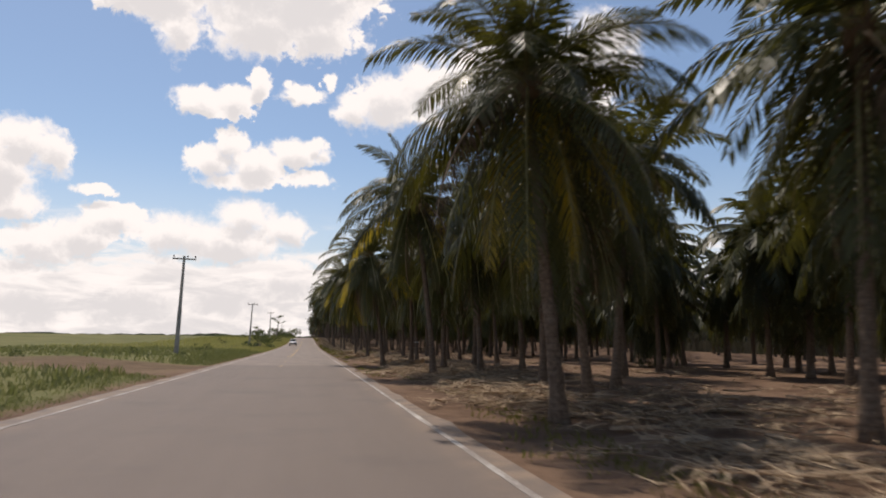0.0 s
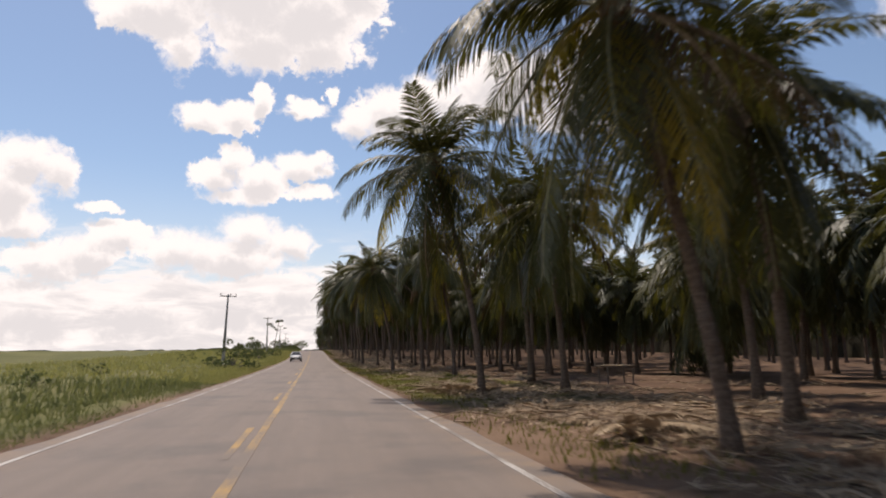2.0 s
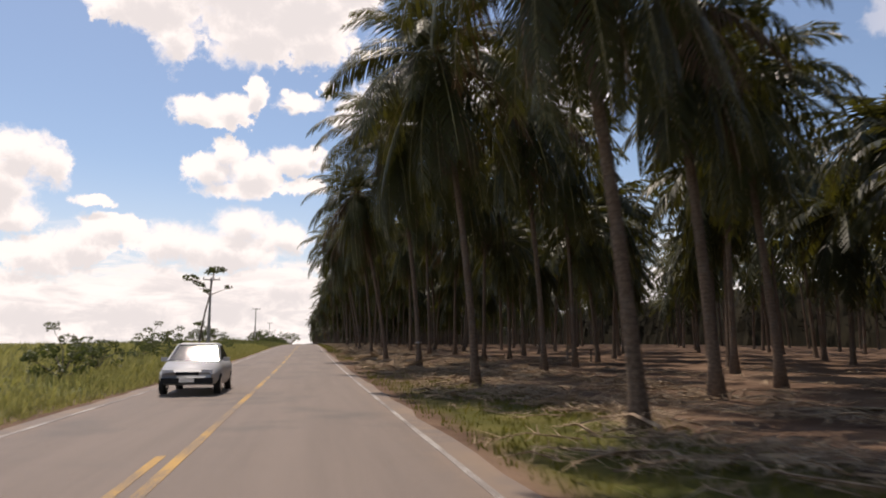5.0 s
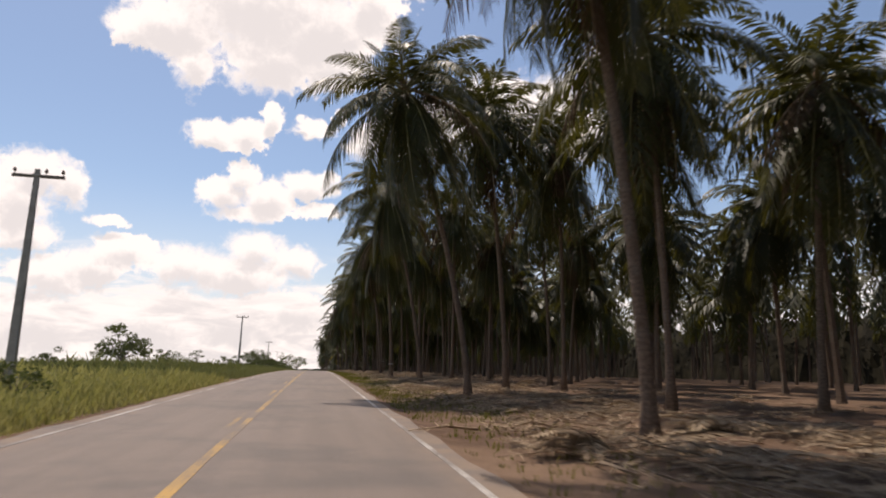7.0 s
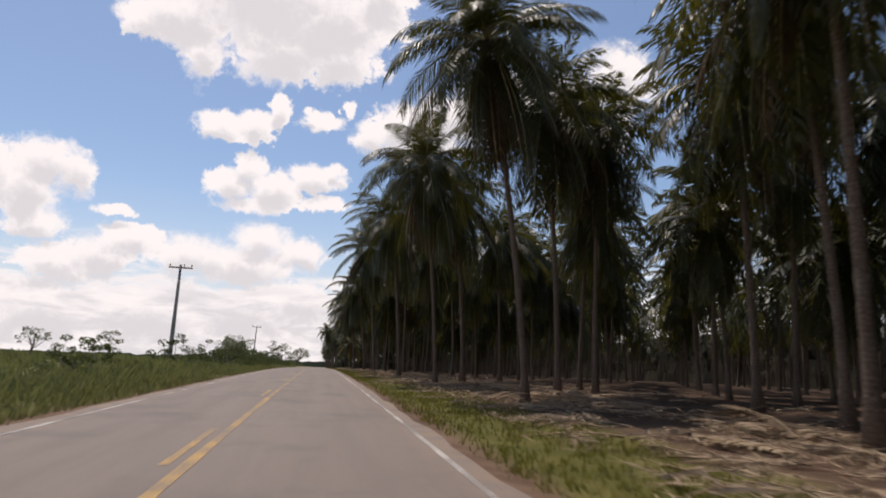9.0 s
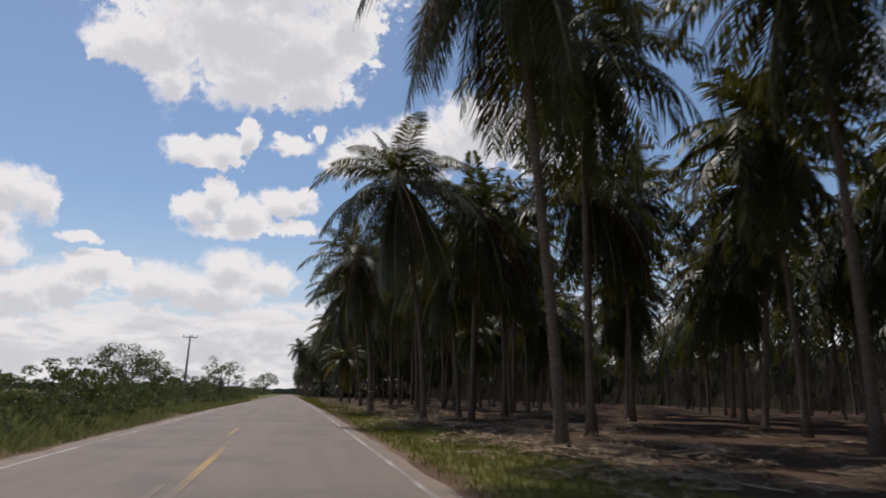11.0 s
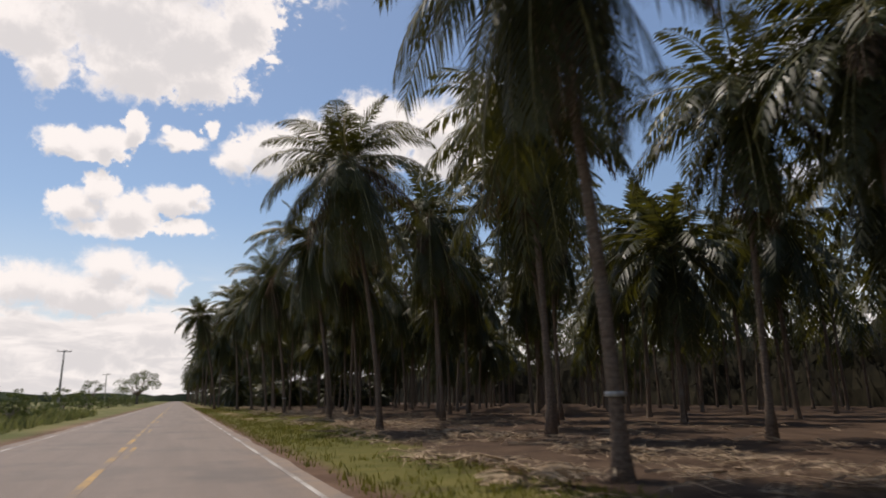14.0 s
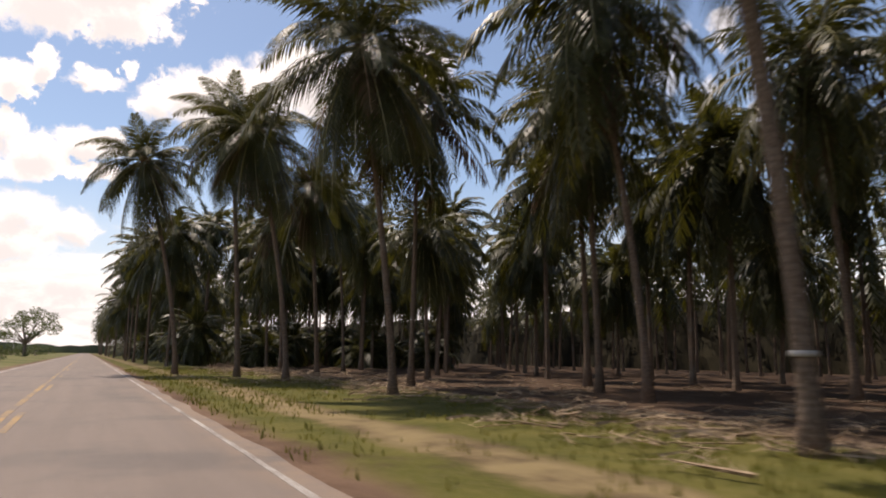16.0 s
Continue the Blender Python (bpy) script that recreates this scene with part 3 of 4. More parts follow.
CROWN = []
for c in range(5):
    r = np.random.default_rng(300 + c)
    pieces = []
    for kind_name, turn, tilt, scale in crown_plan(r, True):
        variants = 3 if kind_name in ("arching", "level", "drooping") else 2
        pieces.append((FROND[kind_name, int(r.integers(variants)), 2], pose(0, 0, 0.1, 0, 0, turn) @ pose(0.08, 0, 0, 0, tilt, 0) @ Matrix.Scale(scale, 4)))
    CROWN.append(joined(pieces, "palm_crown", [LEAF, RACHIS]))
CROWN_NEAR = []
for c in range(5):
    r = np.random.default_rng(310 + c)
    pieces = []
    for kind_name, turn, tilt, scale in crown_plan(r, True):
        variants = 3 if kind_name in ("arching", "level", "drooping") else 2
        pieces.append((FROND[kind_name, int(r.integers(variants)), 1], pose(0, 0, 0.1, 0, 0, turn) @ pose(0.08, 0, 0, 0, tilt, 0) @ Matrix.Scale(scale, 4)))
    CROWN_NEAR.append(joined(pieces, "palm_crown", [LEAF, RACHIS]))
CROWN_FAR = []
for c in range(5):
    r = np.random.default_rng(320 + c)
    pieces = []
    for kind_name, turn, tilt, scale in crown_plan(r, True)[1::2]:
        variants = 3 if kind_name in ("arching", "level", "drooping") else 2
        pieces.append((FROND[kind_name, int(r.integers(variants)), 3], pose(0, 0, 0.1, 0, 0, turn) @ pose(0.08, 0, 0, 0, tilt, 0) @ Matrix.Scale(scale * 1.08, 4)))
    CROWN_FAR.append(joined(pieces, "far_palm_crown", [LEAF, RACHIS]))

# The palms nearest to the road: x, y, height, and how far the crown leans over to +x.
FRONT_YOUNG = [(4.6, -4.0, 6.0, -0.5), (4.6, 12.0, 6.4, -0.5), (5.3, 28.5, 7.7, -0.9), (4.7, 42.3, 6.7, -1.0), (5.5, 62.0, 6.8, -1.4), (5.4, 76.5, 8.3, -1.6),
               (8.9, 98.2, 8.1, -1.1), (5.8, 107.3, 8.1, -1.6), (6.1, 123.5, 9.0, -1.3), (5.4, 135.0, 10.2, -1.8), (5.7, 147.0, 10.6, -1.2), (6.0, 159.5, 12.0, -1.3)]
FRONT_TALL = [(6.3, 173.6, 13.6, -1.5), (6.2, 188.8, 13.0, -2.4), (6.7, 206.6, 13.7, -1.5), (6.8, 223.5, 14.0, -3.2), (7.8, 244.0, 14.4, -2.8), (7.2, 258.8, 14.0, -1.1),
              (8.2, 280.2, 15.0, -1.9), (7.3, 296.0, 14.0, -1.2), (7.0, 313.0, 14.0, -1.2), (6.2, 330.0, 14.0, -1.2), (6.1, 346.2, 11.3, -1.4), (5.5, 361.8, 10.4, -1.3),
              (6.7, 380.6, 11.0, -1.6), (7.3, 400.4, 5.5, -0.8)]
FRONT_LATE = [(7.4, 417.0, 11.2, -1.1), (9.2, 439.0, 13.2, -1.9), (10.8, 458.8, 13.6, -1.8), (9.8, 475.2, 13.2, -1.9), (10.0, 491.5, 13.0, -1.6), (9.6, 505.0, 13.5, -2.4),
              (8.2, 511.0, 15.5, -1.2), (5.3, 516.7, 14.0, -2.9), (13.6, 512.5, 12.5, -0.9)]
SECOND_YOUNG = [(8.4, 9.0, 6.6, 0.4), (6.8, 15.8, 6.2, -0.6), (9.4, 19.8, 7.1, 0.6), (7.8, 21.9, 6.6, -0.2), (9.7, 25.8, 6.8, 0.3), (8.0, 31.0, 6.8, -0.5), (11.0, 34.0, 7.0, -0.5),
                (7.1, 35.2, 6.4, -0.2), (9.9, 39.9, 7.7, 0.05), (6.9, 45.2, 8.3, -0.3), (8.3, 51.6, 6.6, -0.5), (12.6, 44.5, 7.2, -0.5), (11.2, 54.0, 7.1, 0.05),
                (13.2, 58.5, 7.2, -0.5), (9.2, 65.5, 7.0, -0.6), (8.7, 77.0, 7.0, -0.5), (12.6, 71.4, 7.4, -0.6), (9.8, 84.4, 7.3, -0.6), (13.6, 103.6, 7.0, 0.5), (12.4, 92.2, 8.6, 0.2), (15.4, 97.5, 8.0, -0.4),
                (8.6, 110.0, 9.2, -0.9), (10.1, 115.8, 7.8, 0.05), (10.4, 126.0, 8.2, -0.8), (10.3, 139.0, 9.5, -0.8), (10.7, 152.5, 11.0, -0.8)]
SECOND_TALL = [(11.0, 166.5, 13.2, -1.0), (13.1, 185.5, 13.8, 0.3), (11.4, 199.0, 15.5, -0.6), (14.8, 203.5, 13.0, 0.3), (12.1, 215.6, 13.8, -0.5), (18.7, 216.5, 13.0, 1.0),
               (10.2, 229.5, 15.2, -1.2), (14.4, 232.0, 15.0, -0.2), (11.3, 250.0, 14.8, 0.05), (17.1, 242.1, 14.6, -0.9), (15.8, 255.0, 13.0, 0.2), (17.6, 261.0, 14.0, -0.1), (21.5, 249.6, 13.0, 0.9),
               (10.9, 266.0, 14.0, -0.4), (14.6, 271.0, 14.0, -1.0), (11.6, 286.0, 15.0, -0.8), (15.0, 289.5, 15.0, 0.2), (16.5, 277.7, 13.5, -0.4), (22.2, 283.0, 13.0, 0.5),
               (10.6, 303.5, 14.2, -1.0), (11.6, 321.0, 13.0, -1.0)]
SECOND_LATE = [(9.2, 349.4, 11.0, 0.3), (14.6, 347.0, 12.0, 0.3), (19.0, 351.0, 13.0, 0.05), (13.5, 357.4, 12.0, -0.4), (9.8, 368.0, 12.2, -0.5), (13.9, 377.0, 13.6, -0.9), (17.6, 379.8, 13.2, -0.8), (16.8, 385.0, 13.4, -0.6),
               (17.0, 366.3, 13.0, 0.05), (10.1, 384.5, 13.4, -0.4), (14.5, 397.5, 14.0, 0.1), (10.4, 407.0, 12.0, -0.4), (17.9, 404.3, 13.0, 1.0)]
SECOND_END = [(13.2, 429.6, 13.0, -0.7),
               (19.4, 425.2, 13.0, 0.2), (20.2, 420.4, 13.4, 0.1), (16.2, 448.8, 13.6, -0.9), (18.0, 437.6, 13.0, -1.9), (22.8, 445.2, 13.0, -0.3), (14.0, 463.0, 13.2, -1.2), (18.9, 456.8, 13.2, -0.5), (24.0, 463.0, 13.2, -0.4),
               (16.6, 485.6, 13.8, -2.2), (13.7, 498.0, 14.0, 0.1), (22.6, 496.0, 13.2, -0.4), (24.9, 483.8, 13.0, -1.1), (15.6, 530.0, 13.4, -1.0)]
FRONT = FRONT_YOUNG + FRONT_TALL + FRONT_LATE
SECOND = SECOND_YOUNG + SECOND_TALL + SECOND_LATE + SECOND_END
BANDS = {173.6: 1.45, 258.8: 1.3, 380.6: 1.3, 361.8: 1.4, 417.0: 1.5, 475.2: 1.5, 51.6: 1.5}
for k, (x, y, height, over) in enumerate(FRONT):
    palm(x, y, height, 1000 + k, 0, lean=(over, 0.2), banded=BANDS.get(y), yellow=4 if y < 135 or 390 < y < 410 else 0, dry=3 if y < 135 else 7, size=0.86 if y > 500 else 1.0)
for k, (x, y, height, over) in enumerate(SECOND):
    palm(x, y, height, 2000 + k, 1, lean=(over, 0.1), banded=BANDS.get(y), yellow=1 if y < 135 else 0, dry=3 if y < 135 else 6)


def edge(y):
    """Where the front row stands."""
    return float(np.interp(y, (0, 110, 200, 280, 330, 352, 380, 440, 470, 530), (4.8, 5.7, 6.6, 8.0, 6.2, 5.2, 6.6, 9.2, 10.0, 10.4)))


def stature(y):
    return float(np.interp(y, (0, 110, 140, 170, 230, 300, 345, 365, 420, 530), (7.0, 7.8, 9.4, 13.0, 13.8, 14.0, 13.2, 12.6, 13.0, 13.8)))


# The palms are planted in a triangle pattern: columns along the road, every second one set off by half a step.
STEP_Y = [-36.0, -20.0, -4.0, 12.0, 28.5, 42.3, 62.0, 76.5, 92.0, 107.3, 123.5, 140.0, 157.0, 173.6, 188.8, 206.6, 223.5, 244.0, 258.8, 280.2, 296.0, 313.0, 330.0, 346.2, 361.8,
          380.6, 400.4, 417.0, 439.0, 458.8, 475.2, 491.5, 507.5, 524.0, 540.5, 557.0, 573.5, 590.0, 606.5]
COLUMN = 4.6
r = np.random.default_rng(5)
standing = FRONT + SECOND
deep = []                                     # those far inside are built together further down
for column in range(1, 17):
    for k in range(len(STEP_Y) - 1):
        y = STEP_Y[k] if column % 2 == 0 else (STEP_Y[k] + STEP_Y[k + 1]) / 2
        y += r.uniform(-0.5, 0.5)
        x = edge(y) + COLUMN * column + r.uniform(-0.4, 0.4)
        height = stature(y) * (r.uniform(0.90, 1.10) if r.random() < 0.8 else r.uniform(0.66, 0.88))
        if y < column * 3 - 16 or (y > 540 and column < 3):
            continue
        if column < 4:
            if y < 548 and not any(math.hypot(x - q[0], y - q[1]) < 4.2 for q in standing):
                palm(x, y, height, 4000 + 50 * column + k, 2 if column < 3 else 3, yellow=0, dry=0)
        else:
            deep.append((x, y, height))
for row in (1.6, 2.4, 3.4, 4.5):               # the young stand is planted closer
    y = (88.0 if row < 3 else 2.0) + 3.0 * row
    while y < 135:
        x = edge(y) + 5.0 * row + r.uniform(-0.7, 0.7)
        if not any(math.hypot(x - q[0], y - q[1]) < 3.2 for q in standing):
            palm(x, y, stature(y) * r.uniform(0.7, 0.95), 6000 + int(y * 7 + row * 10), 3, yellow=0, dry=0)
        y += 8.0 + r.uniform(-1.5, 1.5)

# The plantation further in and further on.
pieces, trunks = [], Soup()
STICK = Soup()
STICK.tube([(0, 0, -0.2), (0, 0, 0.5), (0.05, 0.03, 6), (0.0, 0.05, 12)], [0.30, 0.19, 0.16, 0.13], 5)
STICK = STICK.mesh("stick", [BARK])
far_trunks = []


def far_palm(x, y, height):
    z = float(land(x, y))
    near_in = (y > 530 and x < 12.0 and y < 660) or (y < 560 and x < edge(y) + 36)
    pieces.append(((CROWN if near_in else CROWN_FAR)[int(r.integers(5))], Matrix.Translation((x, y, z + height)) @ pose(0, 0, 0, r.uniform(-6, 6), r.uniform(-6, 6), r.uniform(0, 360)) @ Matrix.Scale(1.2 if height > 9 else 1.0, 4)))
    far_trunks.append((STICK, Matrix.Translation((x, y, z)) @ pose(0, 0, 0, r.uniform(-3, 3), r.uniform(-3, 3), r.uniform(0, 360)) @ Matrix.Diagonal((1, 1, height / 12, 1))))


for x, y, height in deep:
    far_palm(x, y, height)
for row in range(1, 8):
    y = 545.0 + 4 * (row % 2)
    while y < 900:
        far_palm(8.0 + 5.0 * row + r.uniform(-2.2, 2.2), y, r.uniform(1.6, 4.2))
        y += r.uniform(9.0, 13.0)
for row in range(0, 7):
    y = 540.0 + 8.6 * (row % 2)
    while y < 1000 - 25 * row:
        far_palm(6.4 + 5.0 * row + r.uniform(-0.8, 0.8), y + r.uniform(-2, 2), 14.0 * r.uniform(0.75, 1.15))
        y += 17.3 if y < 700 else 24
# Dark sheet added for deep shade at the plantation's back, under its last rows.
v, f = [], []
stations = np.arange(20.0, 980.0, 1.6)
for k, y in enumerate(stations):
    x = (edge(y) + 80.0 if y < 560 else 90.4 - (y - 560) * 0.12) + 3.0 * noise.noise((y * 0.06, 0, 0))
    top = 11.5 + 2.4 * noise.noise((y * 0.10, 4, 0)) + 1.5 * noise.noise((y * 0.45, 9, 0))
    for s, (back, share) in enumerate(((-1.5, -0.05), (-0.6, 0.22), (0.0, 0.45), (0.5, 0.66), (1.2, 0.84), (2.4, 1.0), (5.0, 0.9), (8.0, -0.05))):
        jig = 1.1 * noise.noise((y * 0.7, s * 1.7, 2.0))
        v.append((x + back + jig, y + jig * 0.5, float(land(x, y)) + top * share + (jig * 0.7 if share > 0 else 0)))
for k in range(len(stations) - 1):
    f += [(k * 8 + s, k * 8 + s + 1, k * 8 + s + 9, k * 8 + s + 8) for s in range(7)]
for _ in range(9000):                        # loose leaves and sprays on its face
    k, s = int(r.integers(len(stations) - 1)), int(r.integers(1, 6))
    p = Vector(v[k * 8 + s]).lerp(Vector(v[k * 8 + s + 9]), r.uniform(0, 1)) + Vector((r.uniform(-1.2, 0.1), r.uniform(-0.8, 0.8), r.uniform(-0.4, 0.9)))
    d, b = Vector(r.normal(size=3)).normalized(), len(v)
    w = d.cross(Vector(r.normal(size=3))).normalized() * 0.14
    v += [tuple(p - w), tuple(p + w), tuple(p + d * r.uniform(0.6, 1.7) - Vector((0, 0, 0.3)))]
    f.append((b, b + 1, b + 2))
# the undergrowth is an added sheet, its near-black colour painted shade
single("undergrowth", mesh_of("undergrowth", v, f, [SHADE_SHEET]), "dark ragged sheet standing in for the deep shade behind the last rows of palms", "undergrowth", "stuff")
single("far_palm_crowns", joined(pieces, "far_palm_crowns", [LEAF, RACHIS]), "dark green crowns of coconut palms deep in the plantation", "palm trees", "stuff")
single("far_palm_trunks", joined(far_trunks, "far_palm_trunks", [BARK]), "grey trunks of coconut palms deep in the plantation", "palm trees", "stuff")


# ---- power poles ----
def pole_meshes():
    shaft, arm, pin, clamp = Soup(), Soup(), Soup(), Soup()
    shaft.box((0, 0, 4.3), (0.36, 0.26, 9.0), 0, None, 0.5)
    shaft.box((0, 0, 2.0), (0.40, 0.12, 4.4), 0, None, 0.8)
    arm.box((0, 0, 0), (2.0, 0.10, 0.12))
    pin.tube([(0, 0, 0.04), (0, 0, 0.12), (0, 0, 0.14), (0, 0, 0.20), (0, 0, 0.24), (0, 0, 0.30)], [0.02, 0.02, 0.075, 0.06, 0.07, 0.03], 8)
    clamp.box((0, 0, 0), (0.30, 0.26, 0.08))
    return shaft.mesh("pole_shaft", [CONCRETE]), arm.mesh("cross_arm", [WOOD]), pin.mesh("insulator", [CERAMIC], True), clamp.mesh("pole_clamp", [CONCRETE])


SHAFT, ARM, PIN, CLAMP = pole_meshes()
POLES = [(-11.3, 64.3, 8.9, 1.2), (-10.9, 137.2, 8.4, 2.2), (-11.6, 223.4, 8.9, 0.3), (-13.3, 320.5, 9.4, 0.8), (-15.4, 424.5, 9.4, 1.4), (-18.4, 537.0, 9.6, 0.5),
         (-21.5, 650.0, 9.6, -0.6), (-24.0, 765.0, 9.6, 0.4), (-26.5, 880.0, 9.6, 0.2)]
for x, y, height, tilt in POLES:
    root = thing("power_pole", "grey concrete power pole with a wooden cross-arm and insulators", "utility pole", (x, y, float(land(x, y)) - 0.15), "poles along the road")
    root.matrix_world = root.matrix_world @ pose(0, 0, 0, 0.3, tilt, 0) @ Matrix.Scale(height / 8.85, 4)
    part("shaft", SHAFT, root)
    arm = part("cross_arm", ARM, root, "grey wooden cross-arm", Matrix.Translation((0, 0.16, 8.55)))
    part("clamp", CLAMP, root, "", Matrix.Translation((0, 0.04, 8.55)))
    for q in (-0.92, 0.28, 0.92):
        part("insulator", PIN, arm, "", Matrix.Translation((q, 0, 0.03)))


# ---- trees and shrubs of the left side ----
def leaf_soup(soup, centre, radii, count, size, r, index=0):
    """Leaves scattered mostly near the surface of a lumpy blob."""
    for _ in range(count):
        d = Vector(r.normal(size=3)).normalized()
        q = r.uniform(0.35, 1.0) ** 0.5
        p = Vector(centre) + Vector((d.x * radii[0], d.y * radii[1], d.z * radii[2])) * q
        a = Vector(r.normal(size=3)).normalized()
        b = a.cross(Vector(r.normal(size=3))).normalized()
        s = size * r.uniform(0.6, 1.3)
        soup.add([tuple(p - a * s), tuple(p + b * s * 0.42), tuple(p + a * s), tuple(p - b * s * 0.42)], [(0, 1, 2, 3)], index)


def branch(soup, start, end, r0, r1, r, sag=0.15):
    start, end = Vector(start), Vector(end)
    mid = (start + end) / 2 + Vector((r.uniform(-1, 1), r.uniform(-1, 1), r.uniform(0, 1))) * sag * (end - start).length
    soup.tube([start, start.lerp(mid, 0.6), mid, mid.lerp(end, 0.6), end], [r0, r0 * 0.8 + r1 * 0.2, (r0 + r1) / 2, r1 * 1.2, r1], 4)


def tree_meshes(height, spread, seed, leaves=60, leaf=0.17, bare=0.35, clumps=26, flat=0.6):
    """Trunk with limbs, and a ragged crown of leaf clumps with gaps."""
    r = np.random.default_rng(seed)
    wood, crown = Soup(), Soup()
    fork = Vector((r.uniform(-0.2, 0.2), r.uniform(-0.2, 0.2), height * bare))
    branch(wood, (0, 0, -0.3), fork, 0.05 * height ** 0.8, 0.035 * height ** 0.8, r, 0.05)
    for k in range(clumps):
        q = 2 * math.pi * (k * 0.618 + r.uniform(-0.05, 0.05))
        rad = spread * (0.15 + 0.85 * math.sqrt((k + 0.5) / clumps)) * r.uniform(0.75, 1.1)
        lift = (1 - (rad / spread) ** 2 * flat) * r.uniform(0.72, 1.0)
        tip = Vector((math.cos(q) * rad, math.sin(q) * rad, height * bare + (height * (1 - bare)) * max(0.12, lift - r.uniform(0, 0.45))))
        if k % 2 == 0:
            branch(wood, fork * r.uniform(0.7, 1.0), tip, 0.018 * height ** 0.8, 0.012, r)
        s = spread * r.uniform(0.16, 0.30)
        leaf_soup(crown, tip, (s, s, s * 0.62), leaves, leaf, r)
    return wood.mesh("tree_wood", [WOOD]), crown.mesh("tree_crown", [SHRUB])


def tree(name, x, y, meshes, label, turn=0.0, scale=1.0):
    root = thing(name, label, "tree" if "tree" in name else "shrub", (x, y, float(land(x, y)) - 0.05), "", turn)
    root.matrix_world = root.matrix_world @ Matrix.Scale(scale, 4)
    part("trunk" if "tree" in name else "stem", meshes[0], root)
    part("crown" if "tree" in name else "foliage", meshes[1], root)
    return root


ROUND = tree_meshes(4.9, 2.6, 11, 70, 0.15, 0.18, 34, 0.75)
ROUGH = tree_meshes(6.6, 2.5, 12, 80, 0.11, 0.30, 24, 0.35)
BROAD = tree_meshes(7.6, 3.9, 13, 110, 0.125, 0.25, 40, 0.6)
SPARSE = tree_meshes(4.6, 1.9, 14, 26, 0.15, 0.35, 16, 0.4)
LOW_BUSH = [tree_meshes(2.4, 1.5, 30 + k, 30, 0.13, 0.04, 13, 0.85) for k in range(4)]
BUSH = [tree_meshes(2.4, 1.5, 20 + k, 58, 0.095, 0.04, 17, 0.85) for k in range(4)]
tree("round_tree", -18.0, 264.0, ROUND, "dark round-crowned tree standing in the field")
tree("roadside_tree", -8.6, 409.5, ROUGH, "ragged dark tree with bare twigs beside a power pole", 40)
tree("roadside_tree", -20.0, 428.0, BROAD, "leafy dark tree with an uneven crown behind the thicket", 10, 0.95)
tree("roadside_tree", -15.0, 384.0, BROAD, "leafy dark tree with an uneven crown in the thicket", 100, 0.82)
tree("field_tree", -23.0, 336.0, SPARSE, "small sparse tree standing in the field", 0, 0.85)
tree("field_tree", -24.0, 318.0, SPARSE, "small bare-looking tree standing in the field", 120, 0.7)
tree("field_tree", -19.0, 590.0, SPARSE, "small sparse tree beside a far power pole", 70, 1.5)
tree("far_tree", -10.8, 628.0, BROAD, "big dark tree with a full crown beside the far road", 200, 1.55)

# The thin tree with an umbrella crown.
r = np.random.default_rng(31)
wood, crown = Soup(), Soup()
wood.tube([(0, 0, -0.2), (0.18, 0, 1.6), (0.42, 0, 3.2), (0.72, 0, 4.6), (0.85, 0, 5.6), (0.95, 0.05, 6.4)], [0.085, 0.07, 0.06, 0.05, 0.04, 0.025], 7)
for tip, height in (((-0.9, 0.3), 5.75), ((2.0, -0.2), 5.05), ((0.2, -0.5), 5.2), ((-0.2, 0.6), 5.05)):
    branch(wood, (0.70, 0, 4.55), (tip[0], tip[1], height), 0.04, 0.015, r, 0.2)
for c, rad, count in (((1.1, 0.05, 6.45), (0.78, 0.7, 0.24), 230), ((0.7, 0, 6.25), (0.5, 0.5, 0.2), 70), ((-0.75, 0.3, 5.85), (0.66, 0.6, 0.26), 170), ((-0.3, 0.35, 5.5), (0.35, 0.35, 0.15), 60),
                      ((2.05, -0.2, 5.15), (0.30, 0.3, 0.12), 40), ((0.2, -0.5, 5.25), (0.35, 0.35, 0.14), 45), ((0.5, -0.2, 4.85), (0.25, 0.25, 0.12), 40)):
    leaf_soup(crown, c, rad, count, 0.115, r)
root = thing("umbrella_tree", "thin leaning tree with a flat umbrella-like crown", "tree", (-8.5, 194.6, float(land(-8.5, 194.6))))
root.matrix_world = root.matrix_world @ Matrix.Scale(1.11, 4)
part("trunk", wood.mesh("thin_trunk", [WOOD], True), root)
part("crown", crown.mesh("flat_crown", [SHRUB]), root)

SHRUBS = [(-7.6, 119.0, 1.35), (-9.4, 121.5, 1.0), (-9.0, 165.0, 1.0), (-9.4, 171.0, 0.9), (-7.4, 178.5, 0.5), (-8.2, 182.0, 0.62), (-7.3, 184.5, 0.5), (-7.0, 188.5, 0.55), (-8.6, 190.5, 0.85), (-10.8, 186.0, 0.9), (-7.2, 195.5, 0.5), (-12.0, 178.0, 0.9), (-11.2, 198.0, 1.2), (-9.6, 193.5, 0.9), (-13.4, 202.0, 1.3), (-8.4, 216.0, 0.7),
          (-12.6, 318.0, 1.3), (-11.4, 322.0, 1.0), (-10.0, 285.0, 0.8), (-12.5, 296.0, 1.0), (-14.0, 262.0, 0.9), (-22.0, 258.0, 1.1), (-15.2, 268.0, 0.8)]
for k, (x, y, scale) in enumerate(SHRUBS):
    tree("shrub", x, y, BUSH[k % 4], "green roadside shrub with small leaves in tall grass", 73 * k, scale)
r = np.random.default_rng(41)
